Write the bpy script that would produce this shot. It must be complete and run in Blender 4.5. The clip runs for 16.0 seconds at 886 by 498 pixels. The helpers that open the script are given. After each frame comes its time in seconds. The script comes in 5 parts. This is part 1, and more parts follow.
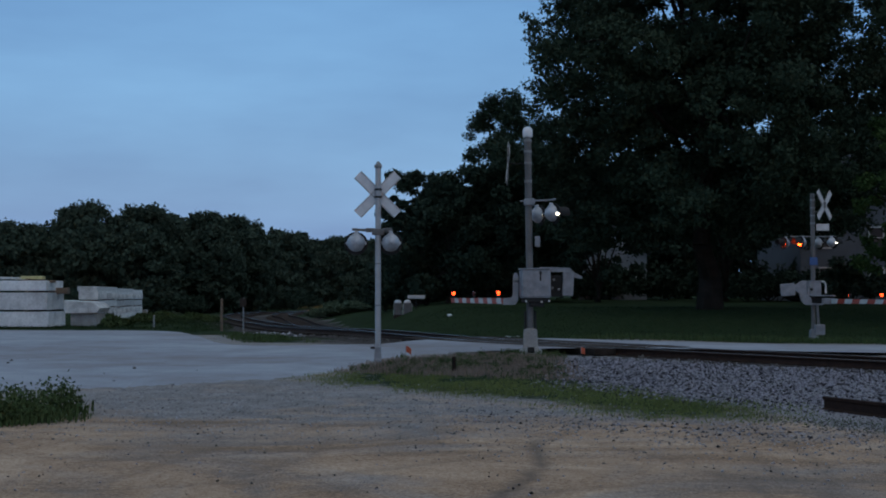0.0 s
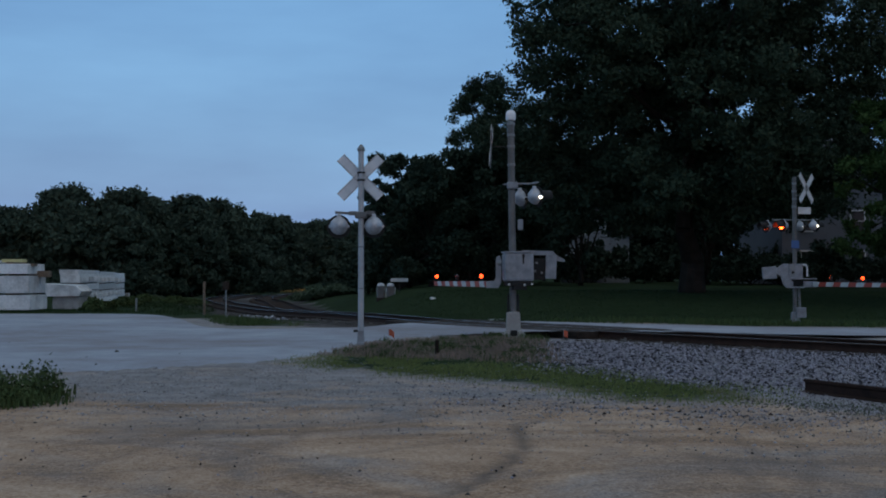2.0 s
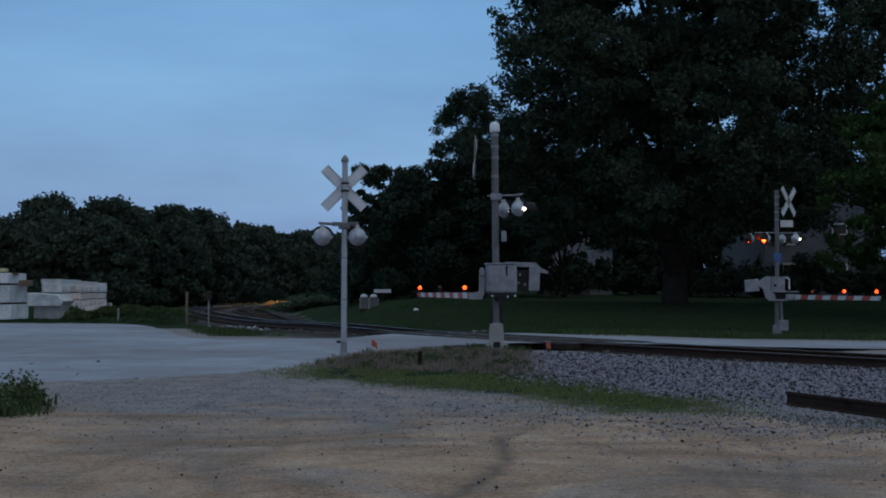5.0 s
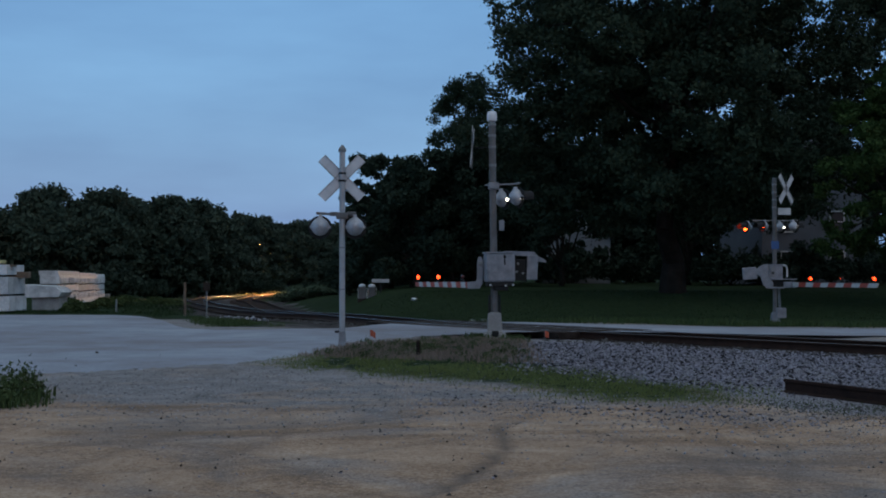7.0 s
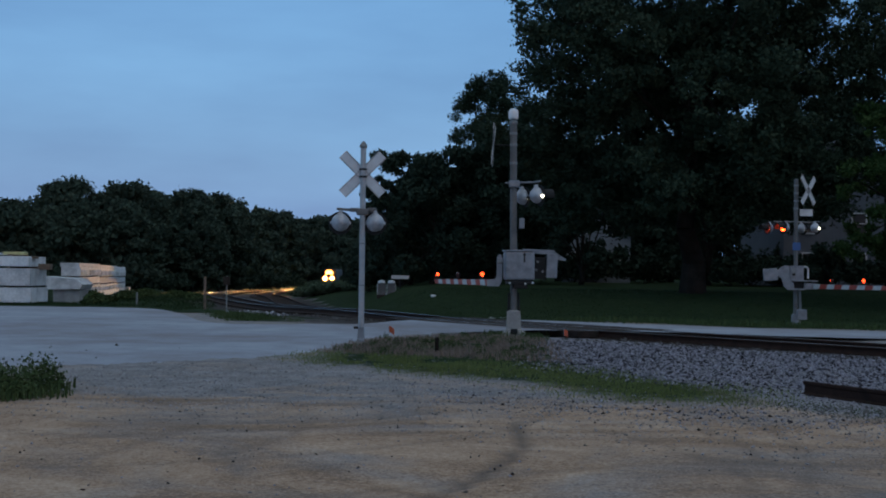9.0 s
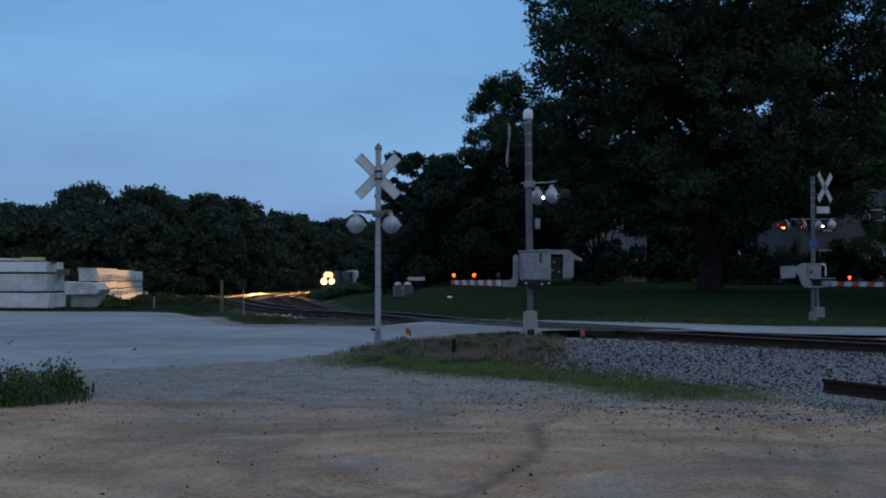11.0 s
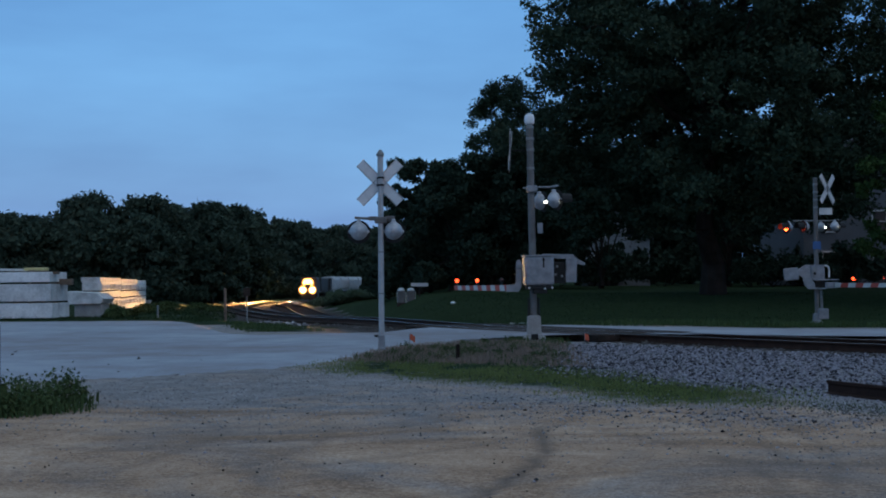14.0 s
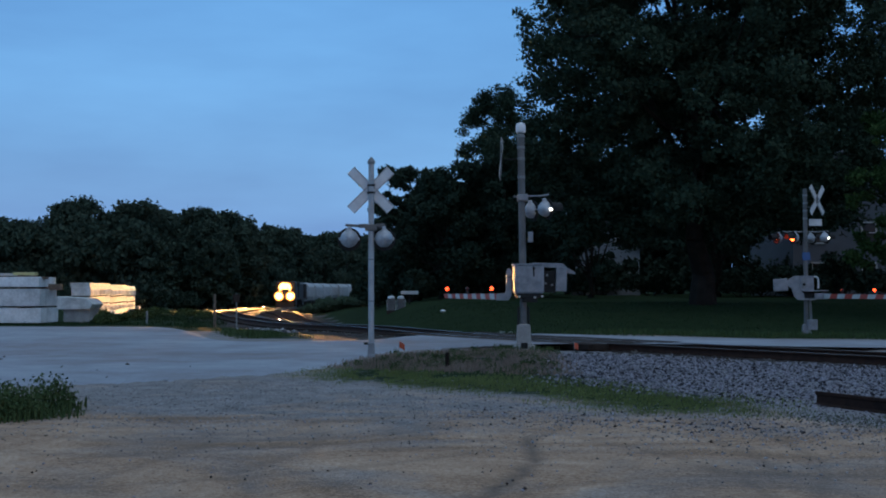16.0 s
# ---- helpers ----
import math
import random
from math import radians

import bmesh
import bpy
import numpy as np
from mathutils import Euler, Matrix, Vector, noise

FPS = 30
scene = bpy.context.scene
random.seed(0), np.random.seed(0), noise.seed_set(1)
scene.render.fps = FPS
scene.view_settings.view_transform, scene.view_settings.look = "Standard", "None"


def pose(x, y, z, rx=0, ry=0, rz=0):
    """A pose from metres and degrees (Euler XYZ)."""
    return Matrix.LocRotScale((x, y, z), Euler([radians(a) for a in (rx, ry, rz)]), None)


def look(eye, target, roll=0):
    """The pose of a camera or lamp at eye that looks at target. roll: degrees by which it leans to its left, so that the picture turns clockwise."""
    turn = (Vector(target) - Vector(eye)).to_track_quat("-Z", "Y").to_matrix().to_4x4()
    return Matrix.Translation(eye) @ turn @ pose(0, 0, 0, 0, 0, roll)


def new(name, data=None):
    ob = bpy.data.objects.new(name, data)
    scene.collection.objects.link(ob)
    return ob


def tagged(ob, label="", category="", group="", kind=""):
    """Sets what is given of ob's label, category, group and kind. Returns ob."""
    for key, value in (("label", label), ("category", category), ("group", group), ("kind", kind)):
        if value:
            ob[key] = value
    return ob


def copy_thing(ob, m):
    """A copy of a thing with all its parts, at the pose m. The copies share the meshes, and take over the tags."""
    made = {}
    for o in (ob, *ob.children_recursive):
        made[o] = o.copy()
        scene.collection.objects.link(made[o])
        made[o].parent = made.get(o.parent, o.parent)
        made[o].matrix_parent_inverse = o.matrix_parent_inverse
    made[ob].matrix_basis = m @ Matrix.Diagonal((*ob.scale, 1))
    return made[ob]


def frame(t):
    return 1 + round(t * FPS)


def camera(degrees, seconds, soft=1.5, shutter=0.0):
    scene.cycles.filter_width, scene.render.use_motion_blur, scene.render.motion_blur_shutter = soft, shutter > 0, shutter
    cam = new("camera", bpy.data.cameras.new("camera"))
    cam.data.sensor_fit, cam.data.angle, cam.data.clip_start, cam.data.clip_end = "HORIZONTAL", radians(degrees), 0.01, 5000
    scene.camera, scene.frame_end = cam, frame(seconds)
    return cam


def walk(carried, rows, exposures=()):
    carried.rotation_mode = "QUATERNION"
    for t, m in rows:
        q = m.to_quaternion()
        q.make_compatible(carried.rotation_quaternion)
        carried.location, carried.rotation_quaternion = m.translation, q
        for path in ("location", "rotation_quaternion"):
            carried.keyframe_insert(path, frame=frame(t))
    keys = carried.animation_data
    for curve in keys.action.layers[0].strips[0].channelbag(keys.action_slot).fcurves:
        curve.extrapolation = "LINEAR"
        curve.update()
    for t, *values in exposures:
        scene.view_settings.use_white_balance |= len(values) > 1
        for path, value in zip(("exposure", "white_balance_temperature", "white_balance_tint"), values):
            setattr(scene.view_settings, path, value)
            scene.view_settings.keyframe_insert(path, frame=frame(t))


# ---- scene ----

EYE = (0.0, 0.0, 1.5)
cam = camera(38, 16.0, soft=1.9)
TURNS = (
    (0.0, 91.920, 0.000, 1.560),
    (0.5, 91.424, 0.563, 1.497),
    (1.0, 91.069, 0.954, 1.356),
    (1.5, 91.037, 0.378, 1.127),
    (2.0, 91.172, 0.010, 0.804),
    (2.5, 91.379, -0.139, 0.671),
    (3.0, 91.482, -0.196, 0.483),
    (3.5, 91.629, -0.454, 0.368),
    (4.0, 91.691, -0.316, 0.218),
    (6.5, 91.416, -0.223, -0.115),
    (7.0, 91.203, 0.048, -0.027),
    (7.5, 91.139, -0.195, 0.145),
    (8.0, 91.051, -0.276, 0.360),
    (8.5, 91.072, -0.010, 0.598),
    (9.0, 91.069, -0.691, 0.842),
    (11.5, 91.133, -0.032, 1.697),
    (12.0, 91.138, -0.077, 1.760),
    (12.5, 91.162, 0.249, 1.773),
    (13.0, 91.254, -0.031, 1.714),
    (13.5, 91.307, 0.157, 1.693),
    (14.0, 91.371, 0.539, 1.704),
    (14.5, 91.422, 0.685, 1.669),
    (15.0, 91.466, 0.380, 1.588),
    (15.5, 91.581, 0.291, 1.510),
    (16.0, 91.727, 0.086, 1.261),
)
walk(cam, [(t, pose(*EYE, rx, ry, rz)) for t, rx, ry, rz in TURNS],
     exposures=[(0.0, 0.0, 6500, 10), (7.0, -0.02, 6500, 10), (9.0, -0.02, 6300, 9), (12.5, 0.0, 5880, 7), (16.0, 0.02, 5620, 6)])

# ---- world and sun ----
world = bpy.data.worlds.new("dusk_sky")
scene.world = world
world.use_nodes = True
wt = world.node_tree
wt.nodes.clear()


def wn(kind):
    return wt.nodes.new(kind)


w_out = wn("ShaderNodeOutputWorld")
w_add = wn("ShaderNodeAddShader")
w_sky = wn("ShaderNodeTexSky")
w_sky.sky_type, w_sky.sun_disc, w_sky.sun_elevation, w_sky.sun_rotation = "NISHITA", False, radians(2), radians(160)
w_bg1 = wn("ShaderNodeBackground")
w_bg1.inputs["Strength"].default_value = 0.05
w_bg2 = wn("ShaderNodeBackground")
w_bg2.inputs["Strength"].default_value = 1.0
w_tc = wn("ShaderNodeTexCoord")
w_map = wn("ShaderNodeMapping")
w_map.inputs["Scale"].default_value = (2.2, 2.2, 9.0)
w_noise = wn("ShaderNodeTexNoise")
w_noise.inputs["Scale"].default_value = 1.6
w_noise.inputs["Detail"].default_value = 5.0
w_noise.inputs["Roughness"].default_value = 0.5
w_ramp = wn("ShaderNodeValToRGB")
w_ramp.color_ramp.elements[0].position = 0.30
w_ramp.color_ramp.elements[0].color = (0.076, 0.223, 0.50, 1)
w_ramp.color_ramp.elements[1].position = 0.72
w_ramp.color_ramp.elements[1].color = (0.136, 0.345, 0.66, 1)
wt.links.new(w_tc.outputs["Generated"], w_map.inputs["Vector"])
wt.links.new(w_map.outputs["Vector"], w_noise.inputs["Vector"])
wt.links.new(w_noise.outputs["Fac"], w_ramp.inputs["Fac"])
w_sep = wn("ShaderNodeSeparateXYZ")
w_up = wn("ShaderNodeMapRange")
w_up.inputs["From Min"].default_value, w_up.inputs["From Max"].default_value = 0.22, 0.75
w_mix = wn("ShaderNodeMix")
w_mix.data_type = "RGBA"
w_mix.inputs[7].default_value = (0.325, 0.385, 0.448, 1)
wt.links.new(w_tc.outputs["Generated"], w_sep.inputs["Vector"])
wt.links.new(w_sep.outputs["Z"], w_up.inputs["Value"])
wt.links.new(w_up.outputs["Result"], w_mix.inputs[0])
wt.links.new(w_ramp.outputs["Color"], w_mix.inputs[6])
wt.links.new(w_mix.outputs[2], w_bg2.inputs["Color"])
wt.links.new(w_sky.outputs["Color"], w_bg1.inputs["Color"])
wt.links.new(w_bg1.outputs["Background"], w_add.inputs[0])
wt.links.new(w_bg2.outputs["Background"], w_add.inputs[1])
wt.links.new(w_add.outputs["Shader"], w_out.inputs["Surface"])

sun_data = bpy.data.lights.new("sun", "SUN")
sun_data.energy, sun_data.angle, sun_data.color = 0.12, radians(40), (1.0, 0.9, 0.8)
sun = new("sun", sun_data)
sun.matrix_world = look((0, 0, 50), (-25, 30, 0))


# ---- materials ----
def nodes_of(name):
    m = bpy.data.materials.new(name)
    m.use_nodes = True
    return m, m.node_tree, m.node_tree.nodes["Principled BSDF"]


def ramp_node(nt, fac, stops):
    r = nt.nodes.new("ShaderNodeValToRGB")
    els = r.color_ramp.elements
    while len(els) < len(stops):
        els.new(0.5)
    for e, (p, c) in zip(els, stops):
        e.position, e.color = p, (*c, 1)
    nt.links.new(fac, r.inputs["Fac"])
    return r.outputs["Color"]


def noise_node(nt, vec, scale, detail=4.0, rough=0.55):
    n = nt.nodes.new("ShaderNodeTexNoise")
    n.inputs["Scale"].default_value, n.inputs["Detail"].default_value, n.inputs["Roughness"].default_value = scale, detail, rough
    nt.links.new(vec, n.inputs["Vector"])
    return n.outputs["Fac"]


def mix_node(nt, fac, a, b, how="MIX"):
    n = nt.nodes.new("ShaderNodeMix")
    n.data_type, n.blend_type = "RGBA", how
    for sock, v in ((n.inputs[0], fac), (n.inputs[6], a), (n.inputs[7], b)):
        if isinstance(v, (int, float)):
            sock.default_value = v
        elif isinstance(v, tuple):
            sock.default_value = (*v, 1)
        else:
            nt.links.new(v, sock)
    return n.outputs[2]


def math_node(nt, op, a, b=0.0, clamp=False):
    n = nt.nodes.new("ShaderNodeMath")
    n.operation, n.use_clamp = op, clamp
    for sock, v in zip(n.inputs, (a, b)):
        if isinstance(v, (int, float)):
            sock.default_value = v
        else:
            nt.links.new(v, sock)
    return n.outputs[0]


def surface(name, dark, light, scale=3.0, fine=40.0, rough=0.7, metal=0.0, bump=0.15, bump_dist=0.01, random_amount=0.0, gloss=0.5):
    """A worn surface: two colours at two scales, with fine relief."""
    m, nt, bsdf = nodes_of(name)
    tc = nt.nodes.new("ShaderNodeTexCoord").outputs["Object"]
    big, small = noise_node(nt, tc, scale), noise_node(nt, tc, fine)
    fac = math_node(nt, "ADD", math_node(nt, "MULTIPLY", big, 0.65), math_node(nt, "MULTIPLY", small, 0.35))
    if random_amount:
        info = nt.nodes.new("ShaderNodeObjectInfo").outputs["Random"]
        fac = math_node(nt, "ADD", fac, math_node(nt, "MULTIPLY", math_node(nt, "SUBTRACT", info, 0.5), random_amount))
    nt.links.new(ramp_node(nt, fac, [(0.34, dark), (0.66, light)]), bsdf.inputs["Base Color"])
    nt.links.new(math_node(nt, "ADD", math_node(nt, "MULTIPLY", big, 0.3), rough - 0.15, True), bsdf.inputs["Roughness"])
    bsdf.inputs["Metallic"].default_value = metal
    bsdf.inputs["Specular IOR Level"].default_value = gloss
    b = nt.nodes.new("ShaderNodeBump")
    b.inputs["Strength"].default_value, b.inputs["Distance"].default_value = bump, bump_dist
    nt.links.new(small, b.inputs["Height"])
    nt.links.new(b.outputs["Normal"], bsdf.inputs["Normal"])
    return m


def leafy(name, dark, light, island=0.35):
    m, nt, bsdf = nodes_of(name)
    geo = nt.nodes.new("ShaderNodeNewGeometry")
    tc = nt.nodes.new("ShaderNodeTexCoord").outputs["Object"]
    f = math_node(nt, "ADD", math_node(nt, "MULTIPLY", geo.outputs["Random Per Island"], island),
                  math_node(nt, "MULTIPLY", noise_node(nt, tc, 0.45), 1 - island))
    nt.links.new(ramp_node(nt, f, [(0.2, dark), (0.8, light)]), bsdf.inputs["Base Color"])
    bsdf.inputs["Roughness"].default_value = 0.7
    bsdf.inputs["Specular IOR Level"].default_value = 0.04
    return m


def glowing(name, colour, strength, base=(0.3, 0.02, 0.01)):
    m, nt, bsdf = nodes_of(name)
    bsdf.inputs["Base Color"].default_value = (*base, 1)
    bsdf.inputs["Emission Color"].default_value = (*colour, 1)
    bsdf.inputs["Emission Strength"].default_value = strength
    bsdf.inputs["Roughness"].default_value = 0.3
    return m


M_ALU = surface("galvanised_steel", (0.30, 0.31, 0.32), (0.46, 0.47, 0.48), 4, 60, 0.55, 0.35)
M_MECH = surface("weathered_aluminium_paint", (0.15, 0.16, 0.175), (0.31, 0.325, 0.35), 5, 50, 0.6, 0.1)
M_WHITE = surface("sign_white", (0.42, 0.43, 0.42), (0.62, 0.62, 0.6), 4, 50, 0.55)
M_LAMP = surface("lamp_housing_aluminium", (0.28, 0.29, 0.31), (0.52, 0.54, 0.57), 7, 50, 0.42, 0.3)
M_BLADE = surface("sign_back_aluminium", (0.50, 0.53, 0.56), (0.70, 0.73, 0.75), 4, 50, 0.5, 0.1)
M_BRIGHT = surface("bright_white_paint", (0.68, 0.69, 0.70), (0.82, 0.82, 0.82), 4, 50, 0.5)
M_GREY = surface("dull_grey_paint", (0.16, 0.17, 0.17), (0.26, 0.27, 0.27), 6, 60, 0.6)
M_OLD = surface("weathered_pole", (0.095, 0.092, 0.09), (0.19, 0.185, 0.18), 2.5, 40, 0.7, 0.1)
M_BLACK = surface("black_paint", (0.008, 0.008, 0.008), (0.02, 0.02, 0.02), 6, 60, 0.85)
M_YELLOW = surface("faded_yellow_board", (0.42, 0.38, 0.16), (0.58, 0.53, 0.26), 4, 40, 0.7)
M_BLUE = surface("blue_sign", (0.02, 0.075, 0.22), (0.035, 0.11, 0.28), 6, 60, 0.5)
M_RED = surface("red_reflective", (0.30, 0.035, 0.02), (0.45, 0.07, 0.04), 6, 60, 0.5)
M_ORANGE = surface("orange_plastic", (0.42, 0.065, 0.02), (0.55, 0.10, 0.03), 8, 60, 0.5)
M_CONC = surface("precast_concrete", (0.40, 0.41, 0.41), (0.80, 0.81, 0.80), 1.6, 14, 0.85, 0, 0.3, 0.02, 0.25)
M_CONCD = surface("stained_concrete", (0.22, 0.21, 0.2), (0.4, 0.39, 0.37), 1.5, 18, 0.85, 0, 0.3, 0.02)
M_WOOD = surface("weathered_timber", (0.10, 0.07, 0.05), (0.24, 0.18, 0.13), 3, 30, 0.85)
M_TIE = surface("creosoted_tie", (0.02, 0.015, 0.012), (0.055, 0.042, 0.035), 4, 30, 0.9, 0, 0.4, 0.02, 0.3, 0.1)
M_RUST = surface("rusty_rail_web", (0.020, 0.012, 0.010), (0.052, 0.029, 0.021), 5, 50, 0.85, 0.0, gloss=0.1)
M_SHINE = surface("polished_rail_head", (0.20, 0.19, 0.185), (0.28, 0.27, 0.265), 4, 50, 0.20, 0.95)
M_BARK = surface("tree_bark", (0.014, 0.012, 0.010), (0.04, 0.034, 0.028), 2, 20, 0.9, 0, 0.6, 0.04, gloss=0.05)
M_LEAF = leafy("oak_leaves", (0.024, 0.040, 0.026), (0.046, 0.068, 0.042))
M_LEAF2 = leafy("maple_leaves", (0.022, 0.044, 0.014), (0.055, 0.095, 0.030))
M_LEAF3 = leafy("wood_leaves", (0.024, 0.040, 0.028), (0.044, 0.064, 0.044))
# haze over the distant wood is put into these paler leaf colours
M_FAR_HAZE = leafy("hazy_far_leaves", (0.034, 0.052, 0.036), (0.060, 0.082, 0.058), 0.2)
M_BUSH = leafy("shrub_leaves", (0.06, 0.09, 0.055), (0.12, 0.155, 0.10))
M_GRASS = leafy("grass_blades", (0.105, 0.130, 0.042), (0.190, 0.220, 0.080), 0.2)
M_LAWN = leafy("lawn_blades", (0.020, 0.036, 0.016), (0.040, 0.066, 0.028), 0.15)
M_WEED = leafy("weeds", (0.03, 0.055, 0.02), (0.09, 0.12, 0.05))
M_DRY = leafy("dry_grass", (0.17, 0.125, 0.105), (0.30, 0.23, 0.19), 0.25)
M_FLOWER = leafy("white_flowers", (0.4, 0.4, 0.38), (0.6, 0.6, 0.56))
M_STONE = leafy("ballast_stone", (0.020, 0.019, 0.024), (0.33, 0.318, 0.36), 0.88)
M_RUBBLE = leafy("pale_rubble", (0.12, 0.12, 0.13), (0.42, 0.42, 0.45), 0.8)
M_GRIT = leafy("fine_grit", (0.10, 0.097, 0.10), (0.38, 0.37, 0.385), 0.85)
M_DSTONE = leafy("dark_pebble", (0.035, 0.032, 0.032), (0.16, 0.15, 0.14))
M_LOCO = surface("dark_locomotive_paint", (0.012, 0.012, 0.014), (0.04, 0.038, 0.036), 0.6, 10, 0.55)
M_HOPPER = surface("grey_hopper_paint", (0.34, 0.35, 0.36), (0.52, 0.53, 0.54), 0.5, 6, 0.65)
M_GLASS, _nt, _b = nodes_of("cab_glass")
_b.inputs["Base Color"].default_value = (0.02, 0.025, 0.03, 1)
_b.inputs["Roughness"].default_value = 0.3
M_LENS_RED = glowing("lit_red_lens", (1.0, 0.06, 0.008), 16.0)
M_ARM_RED = glowing("lit_arm_lamp", (1.0, 0.055, 0.008), 7.0)
M_LENS_OFF = surface("unlit_red_lens", (0.05, 0.006, 0.005), (0.09, 0.012, 0.01), 8, 60, 0.25)
M_PEEP = glowing("lit_side_lamp", (1.0, 0.88, 0.66), 6.0, (0.5, 0.5, 0.5))
M_HEAD = glowing("lit_headlight", (1.0, 0.46, 0.12), 1050000.0, (0.5, 0.5, 0.5))
# lamp reflector whose glow also stands in for the glare round the bulb
M_GLARE_REFL = glowing("reflector_with_glare", (1.0, 0.42, 0.09), 9.0, (0.5, 0.5, 0.5))
# glow for an added ring that imitates the orange halo round each lamp
M_HALO = glowing("amber_halo_ring", (1.0, 0.31, 0.045), 2.2, (0.5, 0.3, 0.1))
M_SIDING = surface("house_siding", (0.085, 0.094, 0.11), (0.125, 0.135, 0.152), 1, 12, 0.75)
M_PALE = surface("pale_siding", (0.20, 0.215, 0.24), (0.29, 0.305, 0.33), 1, 12, 0.75)
M_ROOF = surface("asphalt_shingle", (0.05, 0.05, 0.055), (0.10, 0.10, 0.105), 2, 14, 0.9)


# ---- building helpers ----
def finish(bm, mesh_name, material, smooth=False):
    me = bpy.data.meshes.new(mesh_name)
    bm.normal_update()
    bm.to_mesh(me)
    bm.free()
    me.materials.append(material)
    if smooth:
        for p in me.polygons:
            p.use_smooth = True
    return me


def part(name, bm, material, parent, label="", smooth=False, at=None):
    """Links a bmesh as one mesh object under a thing or a part."""
    ob = new(name, finish(bm, name, material, smooth))
    ob.parent = parent
    if at is not None:
        ob.matrix_basis = at
    return tagged(ob, label)


def box(bm, c, s, bevel=0.0, m=None):
    r = bmesh.ops.create_cube(bm, size=1.0, matrix=(m or Matrix()) @ Matrix.Translation(c) @ Matrix.Diagonal((*s, 1)))
    if bevel:
        es = list({e for v in r["verts"] for e in v.link_edges})
        bmesh.ops.bevel(bm, geom=es, offset=bevel, segments=2, affect="EDGES", profile=0.6)
    return bm


def lathe(bm, prof, seg=16, m=None):
    """Turns (radius, height) pairs round z."""
    m = m or Matrix()
    rings = []
    for r, z in prof:
        rings.append([bm.verts.new(m @ Vector((r * math.cos(2 * math.pi * i / seg), r * math.sin(2 * math.pi * i / seg), z))) for i in range(seg)])
    for a, b in zip(rings, rings[1:]):
        for i in range(seg):
            bm.faces.new((a[i], a[(i + 1) % seg], b[(i + 1) % seg], b[i]))
    for ring, flip in ((rings[0], True), (rings[-1], False)):
        bm.faces.new(list(reversed(ring)) if flip else ring)
    return bm


def rod(bm, p, q, r0, r1=None, seg=10):
    p, q = Vector(p), Vector(q)
    m = Matrix.Translation(p) @ (q - p).to_track_quat("Z", "Y").to_matrix().to_4x4()
    return lathe(bm, [(r0, 0), (r0 if r1 is None else r1, (q - p).length)], seg, m)


def thing(name, m, label, category, group="", kind=""):
    ob = new(name)
    ob.empty_display_size = 0.2
    ob.matrix_basis = m
    return tagged(ob, label, category, group, kind)


def raw_mesh(name, verts, faces, material, smooth=False):
    me = bpy.data.meshes.new(name)
    verts, faces = np.asarray(verts, np.float32), np.asarray(faces, np.int32)
    n = faces.shape[1]
    me.vertices.add(len(verts))
    me.vertices.foreach_set("co", verts.ravel())
    me.loops.add(faces.size)
    me.loops.foreach_set("vertex_index", faces.ravel())
    me.polygons.add(len(faces))
    me.polygons.foreach_set("loop_start", np.arange(0, faces.size, n, dtype=np.int32))
    if smooth:
        me.polygons.foreach_set("use_smooth", np.ones(len(faces), bool))
    me.update(calc_edges=True)
    me.materials.append(material)
    return me


def step01(a, b, v):
    u = np.clip((np.asarray(v, float) - a) / (b - a), 0, 1)
    return u * u * (3 - 2 * u)


# ---- the railway's line ----
LINE = ((30, 4.0, 0.10), (20, 13.5, 0.10), (14, 20.5, 0.10), (9.5, 26, 0.10), (6, 31, 0.08), (2.5, 36.5, 0.05), (-0.6, 42, 0.02),
        (-4.4, 54, -0.10), (-7.5, 61.5, -0.22), (-10.8, 72, -0.38), (-15.0, 86, -0.46), (-18.7, 100, -0.50), (-22.8, 120, -0.60),
        (-27.8, 165, -1.0), (-30.1, 207, -1.75), (-32.1, 232, -2.05), (-33.9, 258, -2.2), (-34.6, 283, -2.2), (-34.9, 326, -2.2),
        (-32.8, 360, -2.2), (-27, 410, -2.2), (-16, 470, -2.2), (5, 540, -2.2), (35, 620, -2.2))


def spline(points, per=24):
    pts = [Vector(p) for p in points]
    pts = [2 * pts[0] - pts[1]] + pts + [2 * pts[-1] - pts[-2]]
    out = []
    for a, b, c, d in zip(pts, pts[1:], pts[2:], pts[3:]):
        for i in range(per):
            u = i / per
            out.append(0.5 * (2 * b + (c - a) * u + (2 * a - 5 * b + 4 * c - d) * u * u + (3 * b - a - 3 * c + d) * u ** 3))
    return out + [pts[-2]]


PATH = spline(LINE)
PATH_NP = np.array([tuple(p) for p in PATH])
ARC = np.concatenate([[0], np.cumsum(np.linalg.norm(np.diff(PATH_NP, axis=0), axis=1))])


def on_line(s, side=0.0):
    """The place and heading (towards growing s) at s metres along the line."""
    p = Vector([float(np.interp(s, ARC, PATH_NP[:, k])) for k in range(3)])
    q = Vector([float(np.interp(s + 0.5, ARC, PATH_NP[:, k])) for k in range(3)])
    d = (q - p).normalized()
    left = Vector((-d.y, d.x, 0)).normalized()
    return p + left * side, d, left


